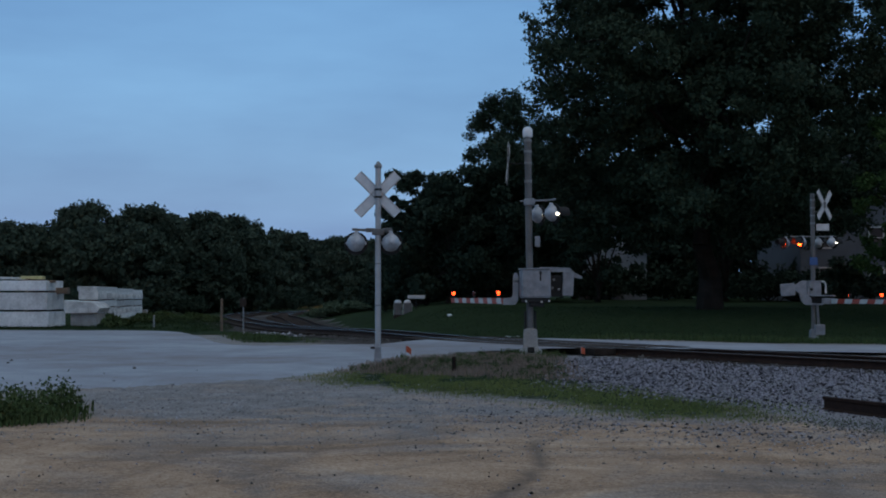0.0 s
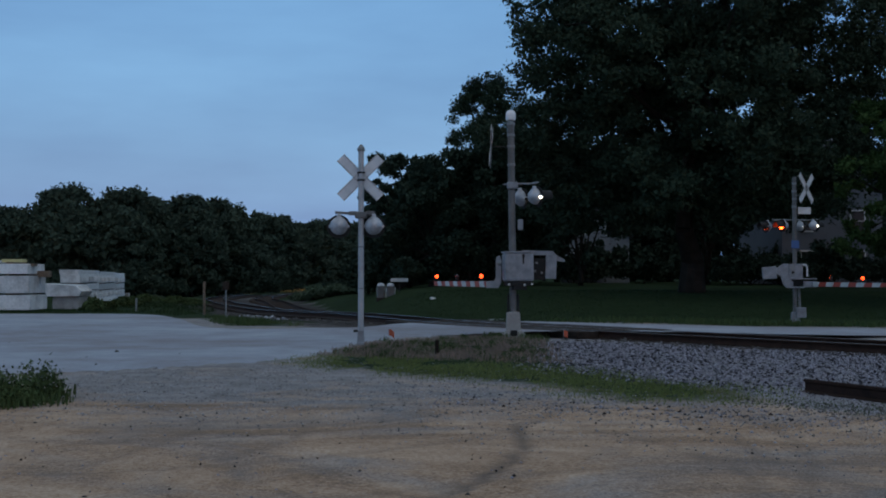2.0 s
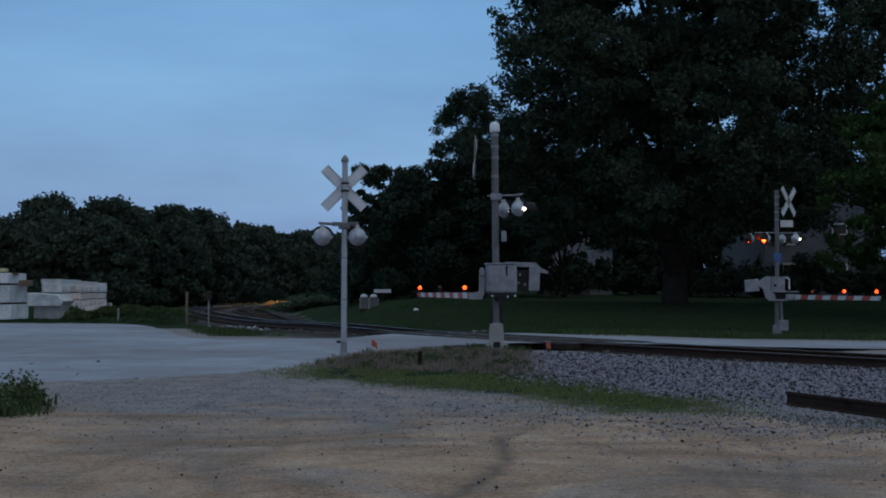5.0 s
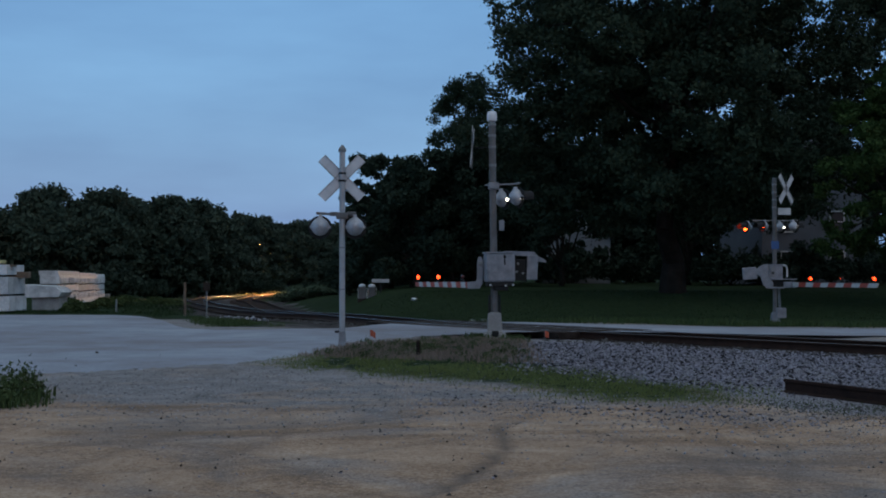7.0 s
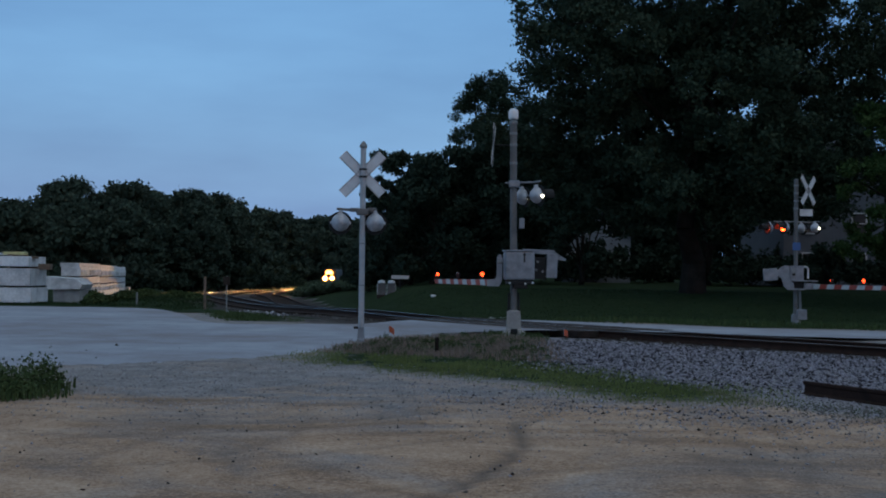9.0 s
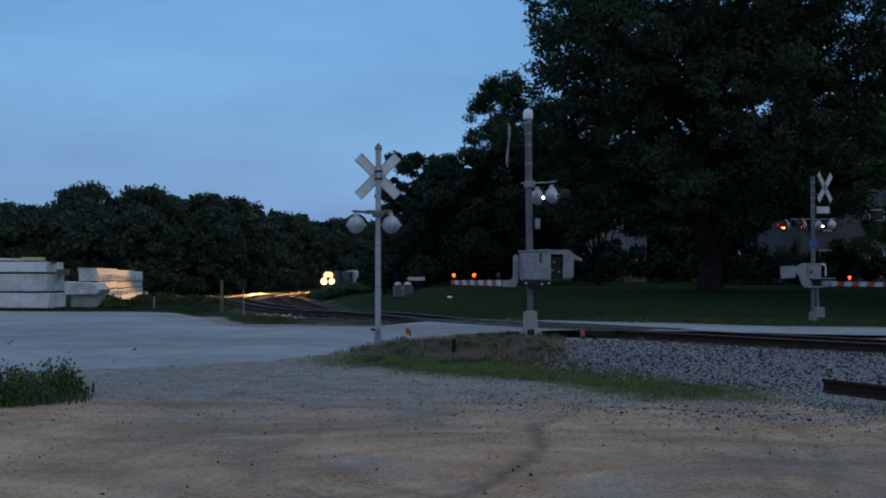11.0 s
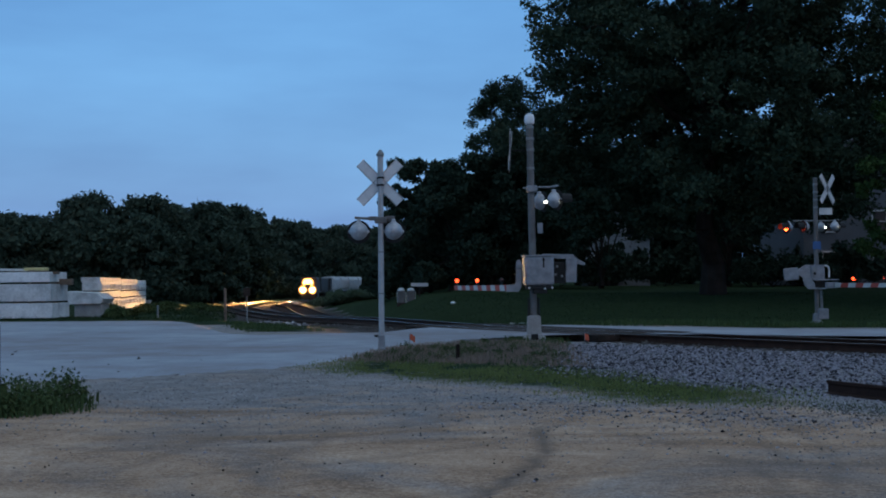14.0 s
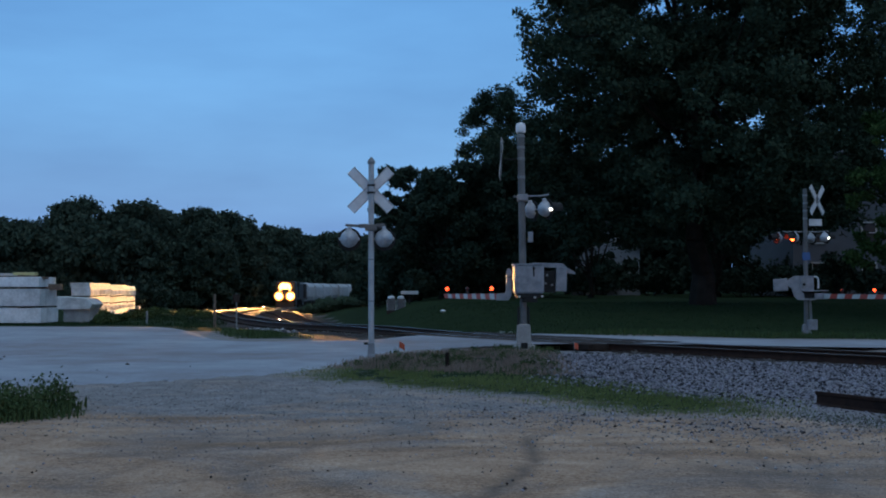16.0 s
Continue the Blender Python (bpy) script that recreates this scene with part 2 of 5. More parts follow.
# ---- ground ----
def ground_z(x, y):
    x, y = np.asarray(x, float), np.asarray(y, float)
    z = -2.55 * step01(95, 230, y)
    # lawn that rises beyond the road on the right of the railway
    lx = np.interp(y, PATH_NP[:, 1], PATH_NP[:, 0])
    lawn = step01(1.5, 9.0, x - lx) * step01(46, 64, y) * step01(-9.5, -0.5, x)
    z = z + lawn * (0.75 + 0.2 * step01(60, 100, y) + 2.55 * step01(95, 230, y) * step01(0, 10, x))
    # bed of the railway
    lz = np.interp(y, PATH_NP[:, 1], PATH_NP[:, 2]) - 0.30 + 0.10 * (1 - step01(44, 60, y))
    wide = 4.3 * step01(54, 104, y) * (x > lx)
    near = (1 - step01(2.2, 6.5, np.maximum(np.abs(x - lx) - wide, 0) * np.where(x < lx, 1 - 0.72 * step01(46, 58, y), 1.0))) * step01(17, 22, y)
    z = z * (1 - near) + lz * near
    z = z + 0.02 * np.sin(x * 1.3 + 0.6 * y) * np.sin(0.9 * y - 0.4 * x) * (1 - step01(14, 18, y))
    return z


def gz(x, y):
    return float(ground_z(x, y))


def axis(lo, hi, fine_lo, fine_hi, fine):
    a = list(np.arange(fine_lo, fine_hi, fine))
    s, v = fine, fine_hi
    while v < hi:
        a.append(v)
        s *= 1.18
        v += s
    a.append(hi)
    s, v = fine, fine_lo - fine
    while v > lo:
        a.insert(0, v)
        s *= 1.18
        v -= s
    a.insert(0, lo)
    return np.array(a)


GX, GY = axis(-2500, 2500, -14, 14, 0.13), axis(-2500, 3500, 5, 50, 0.16)


STRIP = ((-2.7, 21.6), (-1.2, 19.8), (0.9, 17.7), (2.1, 15.4), (3.3, 15.3), (3.7, 17.0), (1.85, 22.6), (1.75, 31.6), (0.6, 32.0), (-2.0, 28.6), (-2.5, 24.3))
WEDGE = ((-8.9, 45.8), (-7.9, 41.4), (-6.7, 38.2), (-5.0, 38.0), (-5.6, 40.6), (-7.4, 45.8))
STONES = ((1.7, 30.5), (1.1, 20.0), (3.4, 16.9), (4.0, 14.6), (6.0, 13.0), (12.0, 10.0), (24, 10), (10.0, 28.0), (5.0, 34.5), (2.4, 34.0))
RUTS = (((0.55, 13.2), (0.60, 12.3), (0.55, 11.5), (0.42, 10.6), (0.16, 9.6), (-0.12, 8.9), (-0.6, 8.0)),
        ((-3.4, 16.4), (-2.2, 15.2), (-1.6, 13.6), (-1.5, 12.0), (-1.9, 10.4)),
        ((-5.2, 13.4), (-3.2, 12.6), (-1.4, 12.9), (0.2, 14.2), (1.6, 14.6), (3.2, 13.6)),
        ((-4.4, 9.6), (-2.6, 9.9), (-0.9, 10.8), (0.6, 12.9), (1.3, 15.2)),
        ((-2.8, 8.2), (-1.2, 8.6), (0.7, 9.8), (2.4, 10.4), (4.6, 10.2)),
        ((1.2, 12.8), (1.9, 11.2), (2.1, 9.6), (1.9, 8.0)),
        ((-4.9, 12.2), (-3.4, 11.6), (-1.8, 12.0), (-0.4, 13.3)), ((-3.9, 15.2), (-2.9, 13.8), (-2.6, 12.2), (-3.0, 10.2)),
        ((2.6, 14.2), (3.0, 12.6), (2.9, 10.8), (2.4, 9.0)), ((-1.0, 14.8), (0.4, 14.9), (1.6, 14.0), (2.4, 12.4), (2.5, 10.4)))


def inside(poly, x, y, soft):
    """1 within the outline, falling to 0 over soft metres about its edge."""
    sign = np.zeros(np.shape(x), bool)
    dist = np.full(np.shape(x), 1e9)
    for (ax, ay), (bx, by) in zip(poly, poly[1:] + poly[:1]):
        cross = ((ay > y) != (by > y)) & (x < (bx - ax) * (y - ay) / ((by - ay) or 1e-9) + ax)
        sign ^= cross
        u = np.clip(((x - ax) * (bx - ax) + (y - ay) * (by - ay)) / ((bx - ax) ** 2 + (by - ay) ** 2), 0, 1)
        dist = np.minimum(dist, np.hypot(x - ax - u * (bx - ax), y - ay - u * (by - ay)))
    return np.clip(0.5 + np.where(sign, dist, -dist) / (2 * soft), 0, 1)


def rut_mask(x, y):
    out = np.zeros(np.shape(x))
    for i, line in enumerate(RUTS):
        pts = np.array([tuple(p)[:2] for p in spline([(*p, 0) for p in line], 6)])
        d = np.full(np.shape(x), 1e9)
        for (ax, ay), (bx, by) in zip(pts, pts[1:]):
            u = np.clip(((x - ax) * (bx - ax) + (y - ay) * (by - ay)) / ((bx - ax) ** 2 + (by - ay) ** 2 + 1e-9), 0, 1)
            d = np.minimum(d, np.hypot(x - ax - u * (bx - ax), y - ay - u * (by - ay)))
        out = np.maximum(out, (1 - step01(0.03, 0.11, d)) * (0.9 if i == 0 else 0.4))
    return out


def ground_masks(x, y):
    """How much grass, ballast, sand and wheel rut lie where."""
    lx = np.interp(y, PATH_NP[:, 1], PATH_NP[:, 0])
    off = x - lx
    off = np.where(off > 0, np.maximum(off - 4.3 * step01(54, 104, y) * (1 - step01(110, 140, y)), 0), off)
    rail = (1 - step01(2.0, 3.4, np.where(off < 0, -off * (1 - 0.12 * step01(40, 46, y)), off))) * step01(14, 20, y)
    far = step01(42 - 4.0 * step01(3, 9, x), 45.5 - 6.0 * step01(3, 9, x), y + 0.1 * x)
    weeds = np.clip(1.5 - np.hypot((x + 6.1) / 1.25, (y - 15.3) / 1.5), 0, 1)
    grass = np.clip(np.maximum.reduce([far, 0.85 * inside(STRIP, x, y, 0.9), 0.9 * inside(WEDGE, x, y, 0.6), weeds]) - np.where(y > 46, 3.0 * np.clip(rail - 0.4, 0, 1), 2 * rail), 0, 1)
    stone = np.clip(inside(STONES, x, y, 0.5) + rail, 0, 1)
    sand = 1 - step01(11.0, 19.5, y - 0.10 * np.abs(x))
    bed = np.where(x < lx, 1 - 0.3 * step01(3.0, 3.7, lx - x) - 0.7 * step01(5.0, 9.0, lx - x), np.clip(1.7 * rail, 0, 1))
    return grass, stone, sand, rut_mask(x, y), bed * np.where(x < lx, step01(34, 38, y), step01(38, 46, y))


def build_ground():
    X, Y = np.meshgrid(GX, GY)
    Z = ground_z(X, Y) - 0.02 * rut_mask(X, Y)
    nx, ny = len(GX), len(GY)
    idx = np.arange(nx * ny).reshape(ny, nx)
    faces = np.stack([idx[:-1, :-1], idx[:-1, 1:], idx[1:, 1:], idx[1:, :-1]], -1).reshape(-1, 4)
    m, nt, bsdf = nodes_of("ground_cover")
    tc = nt.nodes.new("ShaderNodeTexCoord").outputs["Object"]

    bend = nt.nodes.new("ShaderNodeMapping")
    bend.inputs["Scale"].default_value, bend.inputs["Rotation"].default_value = (0.75, 1.15, 1.0), (0, 0, radians(-20))
    nt.links.new(tc, bend.inputs["Vector"])
    swirl = bend.outputs["Vector"]

    curl = nt.nodes.new("ShaderNodeTexNoise")
    curl.inputs["Scale"].default_value, curl.inputs["Detail"].default_value, curl.inputs["Roughness"].default_value = 0.40, 6.0, 0.58
    curl.inputs["Distortion"].default_value = 1.6
    nt.links.new(swirl, curl.inputs["Vector"])

    def attr(name):
        a = nt.nodes.new("ShaderNodeAttribute")
        a.attribute_name = name
        return a.outputs["Fac"]

    n1, n2, n3, n4 = noise_node(nt, tc, 0.35, 5), noise_node(nt, tc, 2.2, 6, 0.6), noise_node(nt, tc, 14, 5, 0.65), noise_node(nt, tc, 45, 3, 0.6)

    def edged(name, width=0.5):
        f = math_node(nt, "ADD", attr(name), math_node(nt, "MULTIPLY", math_node(nt, "SUBTRACT", n2, 0.5), 1.1))
        f = math_node(nt, "ADD", f, math_node(nt, "MULTIPLY", math_node(nt, "SUBTRACT", n3, 0.5), 0.5))
        return math_node(nt, "MULTIPLY", math_node(nt, "SUBTRACT", f, 0.5 - width / 2), 1 / width, True)

    blend = math_node(nt, "ADD", math_node(nt, "MULTIPLY", n2, 0.6), math_node(nt, "MULTIPLY", n4, 0.4))
    broad = nt.nodes.new("ShaderNodeTexNoise")
    broad.inputs["Scale"].default_value, broad.inputs["Detail"].default_value, broad.inputs["Distortion"].default_value = 0.42, 4.0, 2.2
    nt.links.new(swirl, broad.inputs["Vector"])
    tone = math_node(nt, "ADD", math_node(nt, "MULTIPLY", broad.outputs["Fac"], 0.40), math_node(nt, "ADD", math_node(nt, "MULTIPLY", n3, 0.25), math_node(nt, "MULTIPLY", n4, 0.35)))
    sand = ramp_node(nt, tone, [(0.41, (0.185, 0.122, 0.08)), (0.5, (0.385, 0.252, 0.162)), (0.59, (0.55, 0.405, 0.292))])
    grit = ramp_node(nt, math_node(nt, "ADD", math_node(nt, "MULTIPLY", n2, 0.35), math_node(nt, "MULTIPLY", n4, 0.65)),
                     [(0.36, (0.13, 0.12, 0.115)), (0.5, (0.23, 0.215, 0.21)), (0.64, (0.38, 0.36, 0.36))])
    ballast = ramp_node(nt, n4, [(0.36, (0.10, 0.095, 0.10)), (0.64, (0.36, 0.35, 0.37))])
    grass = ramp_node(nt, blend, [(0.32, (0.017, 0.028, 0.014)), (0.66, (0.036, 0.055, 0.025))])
    col = mix_node(nt, math_node(nt, "ADD", edged("sand", 0.9), math_node(nt, "MULTIPLY", math_node(nt, "SUBTRACT", curl.outputs["Fac"], 0.525), 3.2), True), grit, sand)
    col = mix_node(nt, math_node(nt, "MULTIPLY", attr("rut"), math_node(nt, "MULTIPLY", math_node(nt, "ADD", n2, math_node(nt, "SUBTRACT", n3, 0.5)), 1.5), True), col, (0.11, 0.085, 0.07))
    col = mix_node(nt, edged("stone", 0.35), col, ballast)
    bedded = edged("bed", 0.5)
    col = mix_node(nt, bedded, col, ramp_node(nt, n4, [(0.36, (0.035, 0.031, 0.03)), (0.64, (0.10, 0.09, 0.085))]))
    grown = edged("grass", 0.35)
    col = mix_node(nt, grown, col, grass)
    nt.links.new(math_node(nt, "SUBTRACT", 0.2, math_node(nt, "MULTIPLY", math_node(nt, "MAXIMUM", grown, bedded), 0.19), True), bsdf.inputs["Specular IOR Level"])
    nt.links.new(mix_node(nt, 0.35, col, ramp_node(nt, n1, [(0.35, (0.72, 0.72, 0.72)), (0.65, (1, 1, 1))]), "MULTIPLY"), bsdf.inputs["Base Color"])
    bsdf.inputs["Roughness"].default_value = 0.95
    bp = nt.nodes.new("ShaderNodeBump")
    bp.inputs["Strength"].default_value, bp.inputs["Distance"].default_value = 0.45, 0.03
    nt.links.new(math_node(nt, "ADD", math_node(nt, "MULTIPLY", n3, 0.7), math_node(nt, "MULTIPLY", n4, 0.3)), bp.inputs["Height"])
    nt.links.new(bp.outputs["Normal"], bsdf.inputs["Normal"])
    me = raw_mesh("ground", np.stack([X, Y, Z], -1).reshape(-1, 3), faces, m, True)
    for name, values in zip(("grass", "stone", "sand", "rut", "bed"), ground_masks(X, Y)):
        me.attributes.new(name, "FLOAT", "POINT").data.foreach_set("value", values.astype(np.float32).ravel())
    tagged(new("ground", me), "sandy yard with grey gravel, weeds and grass", "ground", kind="structure")


build_ground()


# ---- road ----
def build_road():
    m, nt, bsdf = nodes_of("worn_chipseal_road")
    tc = nt.nodes.new("ShaderNodeTexCoord").outputs["Object"]
    wide, mid, grain = noise_node(nt, tc, 0.16, 4), noise_node(nt, tc, 1.1, 6, 0.6), noise_node(nt, tc, 24, 3)
    tone = math_node(nt, "ADD", math_node(nt, "MULTIPLY", wide, 0.5), math_node(nt, "ADD", math_node(nt, "MULTIPLY", mid, 0.3), math_node(nt, "MULTIPLY", grain, 0.2)))
    nt.links.new(ramp_node(nt, tone, [(0.40, (0.225, 0.212, 0.225)), (0.48, (0.27, 0.28, 0.315)), (0.54, (0.31, 0.335, 0.385)), (0.62, (0.38, 0.395, 0.43))]), bsdf.inputs["Base Color"])
    bsdf.inputs["Roughness"].default_value = 0.9
    bsdf.inputs["Specular IOR Level"].default_value = 0.2
    near = spline([(-60, 7.0, 0), (-30, 13.0, 0), (-13, 17.0, 0), (-6.4, 19.2, 0), (-5.3, 20.0, 0), (-4.45, 21.0, 0), (-2.85, 23.3, 0), (-2.2, 28.4, 0), (-1.2, 31.0, 0), (0.6, 32.6, 0), (4.0, 33.4, 0), (9, 32.0, 0), (30, 30, 0), (70, 26, 0)], 20)
    far = spline([(-60, 54, 0), (-30, 52, 0), (-17, 51.0, 0), (-12.4, 50.0, 0), (-9.9, 45.0, 0), (-7.8, 38.4, 0), (-6.4, 36.3, 0), (-4.7, 36.3, 0), (-2.9, 37.2, 0), (-1.4, 40.4, 0), (0.2, 42.2, 0), (4.6, 40.4, 0), (10, 36.2, 0), (30, 34.0, 0), (70, 31, 0)], 20)
    n = 14
    verts, faces = [], []
    for i, (a, b) in enumerate(zip(near, far)):
        a = a + (b - a).normalized() * 0.5 * (noise.noise(Vector((i * 0.33, 0, 0))) + 0.4 * noise.noise(Vector((i * 1.7, 4, 0))))
        b = b + (a - b).normalized() * 0.35 * (noise.noise(Vector((i * 0.33, 9, 0))) + 0.4 * noise.noise(Vector((i * 1.7, 14, 0))))
        for j in range(n + 1):
            p = a.lerp(b, j / n)
            lift = 0.03 if 0 < j < n else -0.01
            g = gz(p.x, p.y)
            lx = float(np.interp(p.y, PATH_NP[:, 1], PATH_NP[:, 0]))
            lz = float(np.interp(p.y, PATH_NP[:, 1], PATH_NP[:, 2]))
            k = float(1 - step01(3.0, 8.0, abs(p.x - lx))) * float(step01(29, 33, p.y))
            verts.append((p.x, p.y, (g + lift) * (1 - k) + (lz - 0.012) * k))
    for i in range(len(near) - 1):
        for j in range(n):
            k = i * (n + 1) + j
            faces.append((k, k + n + 1, k + n + 2, k + 1))
    tagged(new("road", raw_mesh("road", verts, faces, m, True)), "worn pale grey road over the railway crossing", "road", kind="structure")


build_road()


# ---- railway ----
RAIL = ((-0.070, 0.0), (-0.070, 0.012), (-0.012, 0.030), (-0.010, 0.125), (-0.036, 0.140), (-0.036, 0.172), (0.036, 0.172), (0.036, 0.140),
        (0.010, 0.125), (0.012, 0.030), (0.070, 0.012), (0.070, 0.0))


def sweep(points, prof, side, mat, lift=0.0):
    verts, faces, k = [], [], len(prof)
    for i, p in enumerate(points):
        d = (points[min(i + 1, len(points) - 1)] - points[max(i - 1, 0)]).normalized()
        left = Vector((-d.y, d.x, 0)).normalized()
        for u, v in prof:
            verts.append(tuple(p + left * (side + u) + Vector((0, 0, v - 0.172 + lift))))
    for i in range(len(points) - 1):
        for j in range(k):
            faces.append((i * k + j, i * k + (j + 1) % k, (i + 1) * k + (j + 1) % k, (i + 1) * k + j))
    return raw_mesh("rail", verts, faces, mat)


def build_track(points, name, label, s_near, polished_from=-99):
    top = thing(name, Matrix(), label, "railway track")
    for side in (-0.7525, 0.7525):
        r = new("rail", sweep(points, RAIL, side, M_RUST))
        r.parent = top
        hd = new("rail_head", sweep([p for p in points if p.y > polished_from], ((-0.0375, 0.146), (-0.0375, 0.164), (-0.030, 0.1775), (0.028, 0.1775), (0.028, 0.168)), side, M_SHINE))
        hd.parent = r
        tagged(hd, "polished running surface of the rail")
    bm = bmesh.new()
    box(bm, (0, 0, 0), (2.6, 0.22, 0.17), 0.012)
    tie_mesh = finish(bm, "tie", M_TIE)
    arr = np.array([tuple(p) for p in points])
    arc = np.concatenate([[0], np.cumsum(np.linalg.norm(np.diff(arr, axis=0), axis=1))])
    rest_v, rest_f, count = [], [], 0
    base = [tuple(v.co) for v in tie_mesh.vertices]
    s = 1.0
    while s < arc[-1] - 1:
        p = Vector([float(np.interp(s, arc, arr[:, k])) for k in range(3)])
        q = Vector([float(np.interp(s + 0.4, arc, arr[:, k])) for k in range(3)])
        d = q - p
        m = Matrix.Translation(p + Vector((0, 0, -0.262))) @ Matrix.Rotation(math.atan2(d.y, d.x) - math.pi / 2 + random.uniform(-0.02, 0.02), 4, "Z")
        if count < s_near:
            t = new("tie", tie_mesh)
            t.parent = top
            t.matrix_basis = m
        else:
            o = len(rest_v)
            for c in ((-1.3, -0.11, 0.085), (1.3, -0.11, 0.085), (1.3, 0.11, 0.085), (-1.3, 0.11, 0.085), (-1.3, -0.11, -0.08), (1.3, -0.11, -0.08)):
                rest_v.append(tuple(m @ Vector(c)))
            rest_f += [(o, o + 1, o + 2, o + 3), (o + 4, o + 5, o + 1, o)]
        count += 1
        s += 0.53
    if rest_v:
        r = new("tie", raw_mesh("ties", rest_v, rest_f, M_TIE))
        r.parent = top
        tagged(r, kind="stuff")


build_track(PATH, "railway_track", "main line track with rusty rails on dark wooden ties", 230)
SIDING = [p + Vector((-(q - p).normalized().y, (q - p).normalized().x, 0)) * -4.3 * float(step01(50, 106, p.y)) for p, q in zip(PATH, PATH[1:]) if 50 < p.y < 300]
build_track(SIDING, "siding_track", "siding track that joins the main line in the curve", 60, 118)


# ---- signal masts ----
def lamp_meshes():
    """Shared meshes of a flashing crossing lamp that faces +y, hung at its top."""
    bm = bmesh.new()
    lathe(bm, [(0.105, -0.04), (0.15, -0.03), (0.19, 0.0), (0.195, 0.05), (0.17, 0.12), (0.12, 0.19), (0.05, 0.225), (0.02, 0.23)], 20, pose(0, 0, 0, 90))
    box(bm, (0, -0.08, 0.21), (0.07, 0.07, 0.09), 0.012)
    lathe(bm, [(0.12, 0.10), (0.105, 0.155), (0.06, 0.195), (0.042, 0.21), (0.042, 0.26)], 14, pose(0, -0.06, 0))
    for x in (-0.2, 0.2):
        box(bm, (x, 0.02, 0.0), (0.05, 0.06, 0.07), 0.015)
    housing = finish(bm, "housing", M_LAMP, True)
    bm = bmesh.new()
    lathe(bm, [(0.25, 0.0), (0.255, 0.006), (0.25, 0.012)], 28, pose(0, 0.045, 0, 90))
    disc = finish(bm, "background_disc", M_BLACK)
    bm = bmesh.new()
    ring = []
    for k in range(17):
        a = radians(-20 + 220 * k / 16)
        ring.append([bm.verts.new((r * math.cos(a), y, r * math.sin(a))) for r, y in ((0.165, 0.05), (0.16, 0.36), (0.154, 0.36), (0.158, 0.05))])
    for a, b in zip(ring, ring[1:]):
        for i in range(4):
            bm.faces.new((a[i], a[(i + 1) % 4], b[(i + 1) % 4], b[i]))
    hood = finish(bm, "hood", M_BLACK)
    bm = bmesh.new()
    lathe(bm, [(0.148, 0.0), (0.13, 0.018), (0.08, 0.034), (0.02, 0.04)], 20, pose(0, 0, 0, -90))
    lit = finish(bm, "lens", M_LENS_RED, True)
    bm = bmesh.new()
    lathe(bm, [(0.148, 0.0), (0.13, 0.018), (0.08, 0.034), (0.02, 0.04)], 20, pose(0, -0.001, 0, 90))
    off = finish(bm, "lens_back", M_LENS_OFF, True)
    bm = bmesh.new()
    lathe(bm, [(0.04, 0.0), (0.036, 0.016), (0.016, 0.024)], 12, pose(0, 0, 0, -90))
    peep = finish(bm, "side_lens", M_PEEP, True)
    bm = bmesh.new()
    lathe(bm, [(0.04, 0.0), (0.036, 0.016), (0.016, 0.024)], 12, pose(0, -0.001, 0, 90))
    peep_off = finish(bm, "side_lens_back", M_BLACK, True)
    return housing, disc, hood, lit, off, peep, peep_off


LAMP = lamp_meshes()
FLASH_A, FLASH_B = [], []


def sub(name, mesh, parent, m=None, label=""):
    ob = new(name, mesh)
    ob.parent = parent
    if m is not None:
        ob.matrix_basis = m
    return tagged(ob, label)


def signal_lamp(mast, m, phase=None, peep=None):
    """phase: the group with which the lens lights; None stays dark."""
    lamp = sub("signal_lamp", LAMP[0], mast, m, "round grey crossing lamp with a black background disc")
    sub("background_disc", LAMP[1], lamp)
    sub("hood", LAMP[2], lamp)
    if phase is None:
        sub("lens", LAMP[4], lamp, pose(0, 0.06, 0, 0, 0, 180))
    else:
        at = Matrix.Translation((0, 0.06, 0))
        for mesh in (LAMP[3], LAMP[4]):
            phase.append((sub("lens", mesh, lamp, at), at))
    if peep is not None:
        at = Matrix.Translation(peep[1]) @ pose(0, 0, 0, 0, 0, peep[2])
        for mesh in (LAMP[5], LAMP[6]):
            peep[0].append((sub("side_lens", mesh, lamp, at), at))
    return lamp


def crossbuck(mast, m, label, mat=M_WHITE):
    for a in (45, -45):
        bm = bmesh.new()
        box(bm, (0, 0.004 if a > 0 else -0.004, 0), (1.22, 0.006, 0.225), 0.002)
        blade = part("crossbuck_blade", bm, mat, mast, label, at=m @ pose(0, 0, 0, 0, a, 0))
        for z in (-0.099, 0.099):
            bm = bmesh.new()
            box(bm, (0, -0.006, z), (1.2, 0.022, 0.012), 0.002)
            part("stiffener", bm, M_GREY, blade)
    bm = bmesh.new()
    box(bm, (0, -0.012, 0), (0.12, 0.01, 0.2), 0.003)
    for x in (-0.04, 0.04):
        for z in (-0.06, 0.06):
            rod(bm, (x, -0.02, z), (x, -0.012, z), 0.012, seg=6)
    part("mounting_plate", bm, M_OLD, mast, at=m)


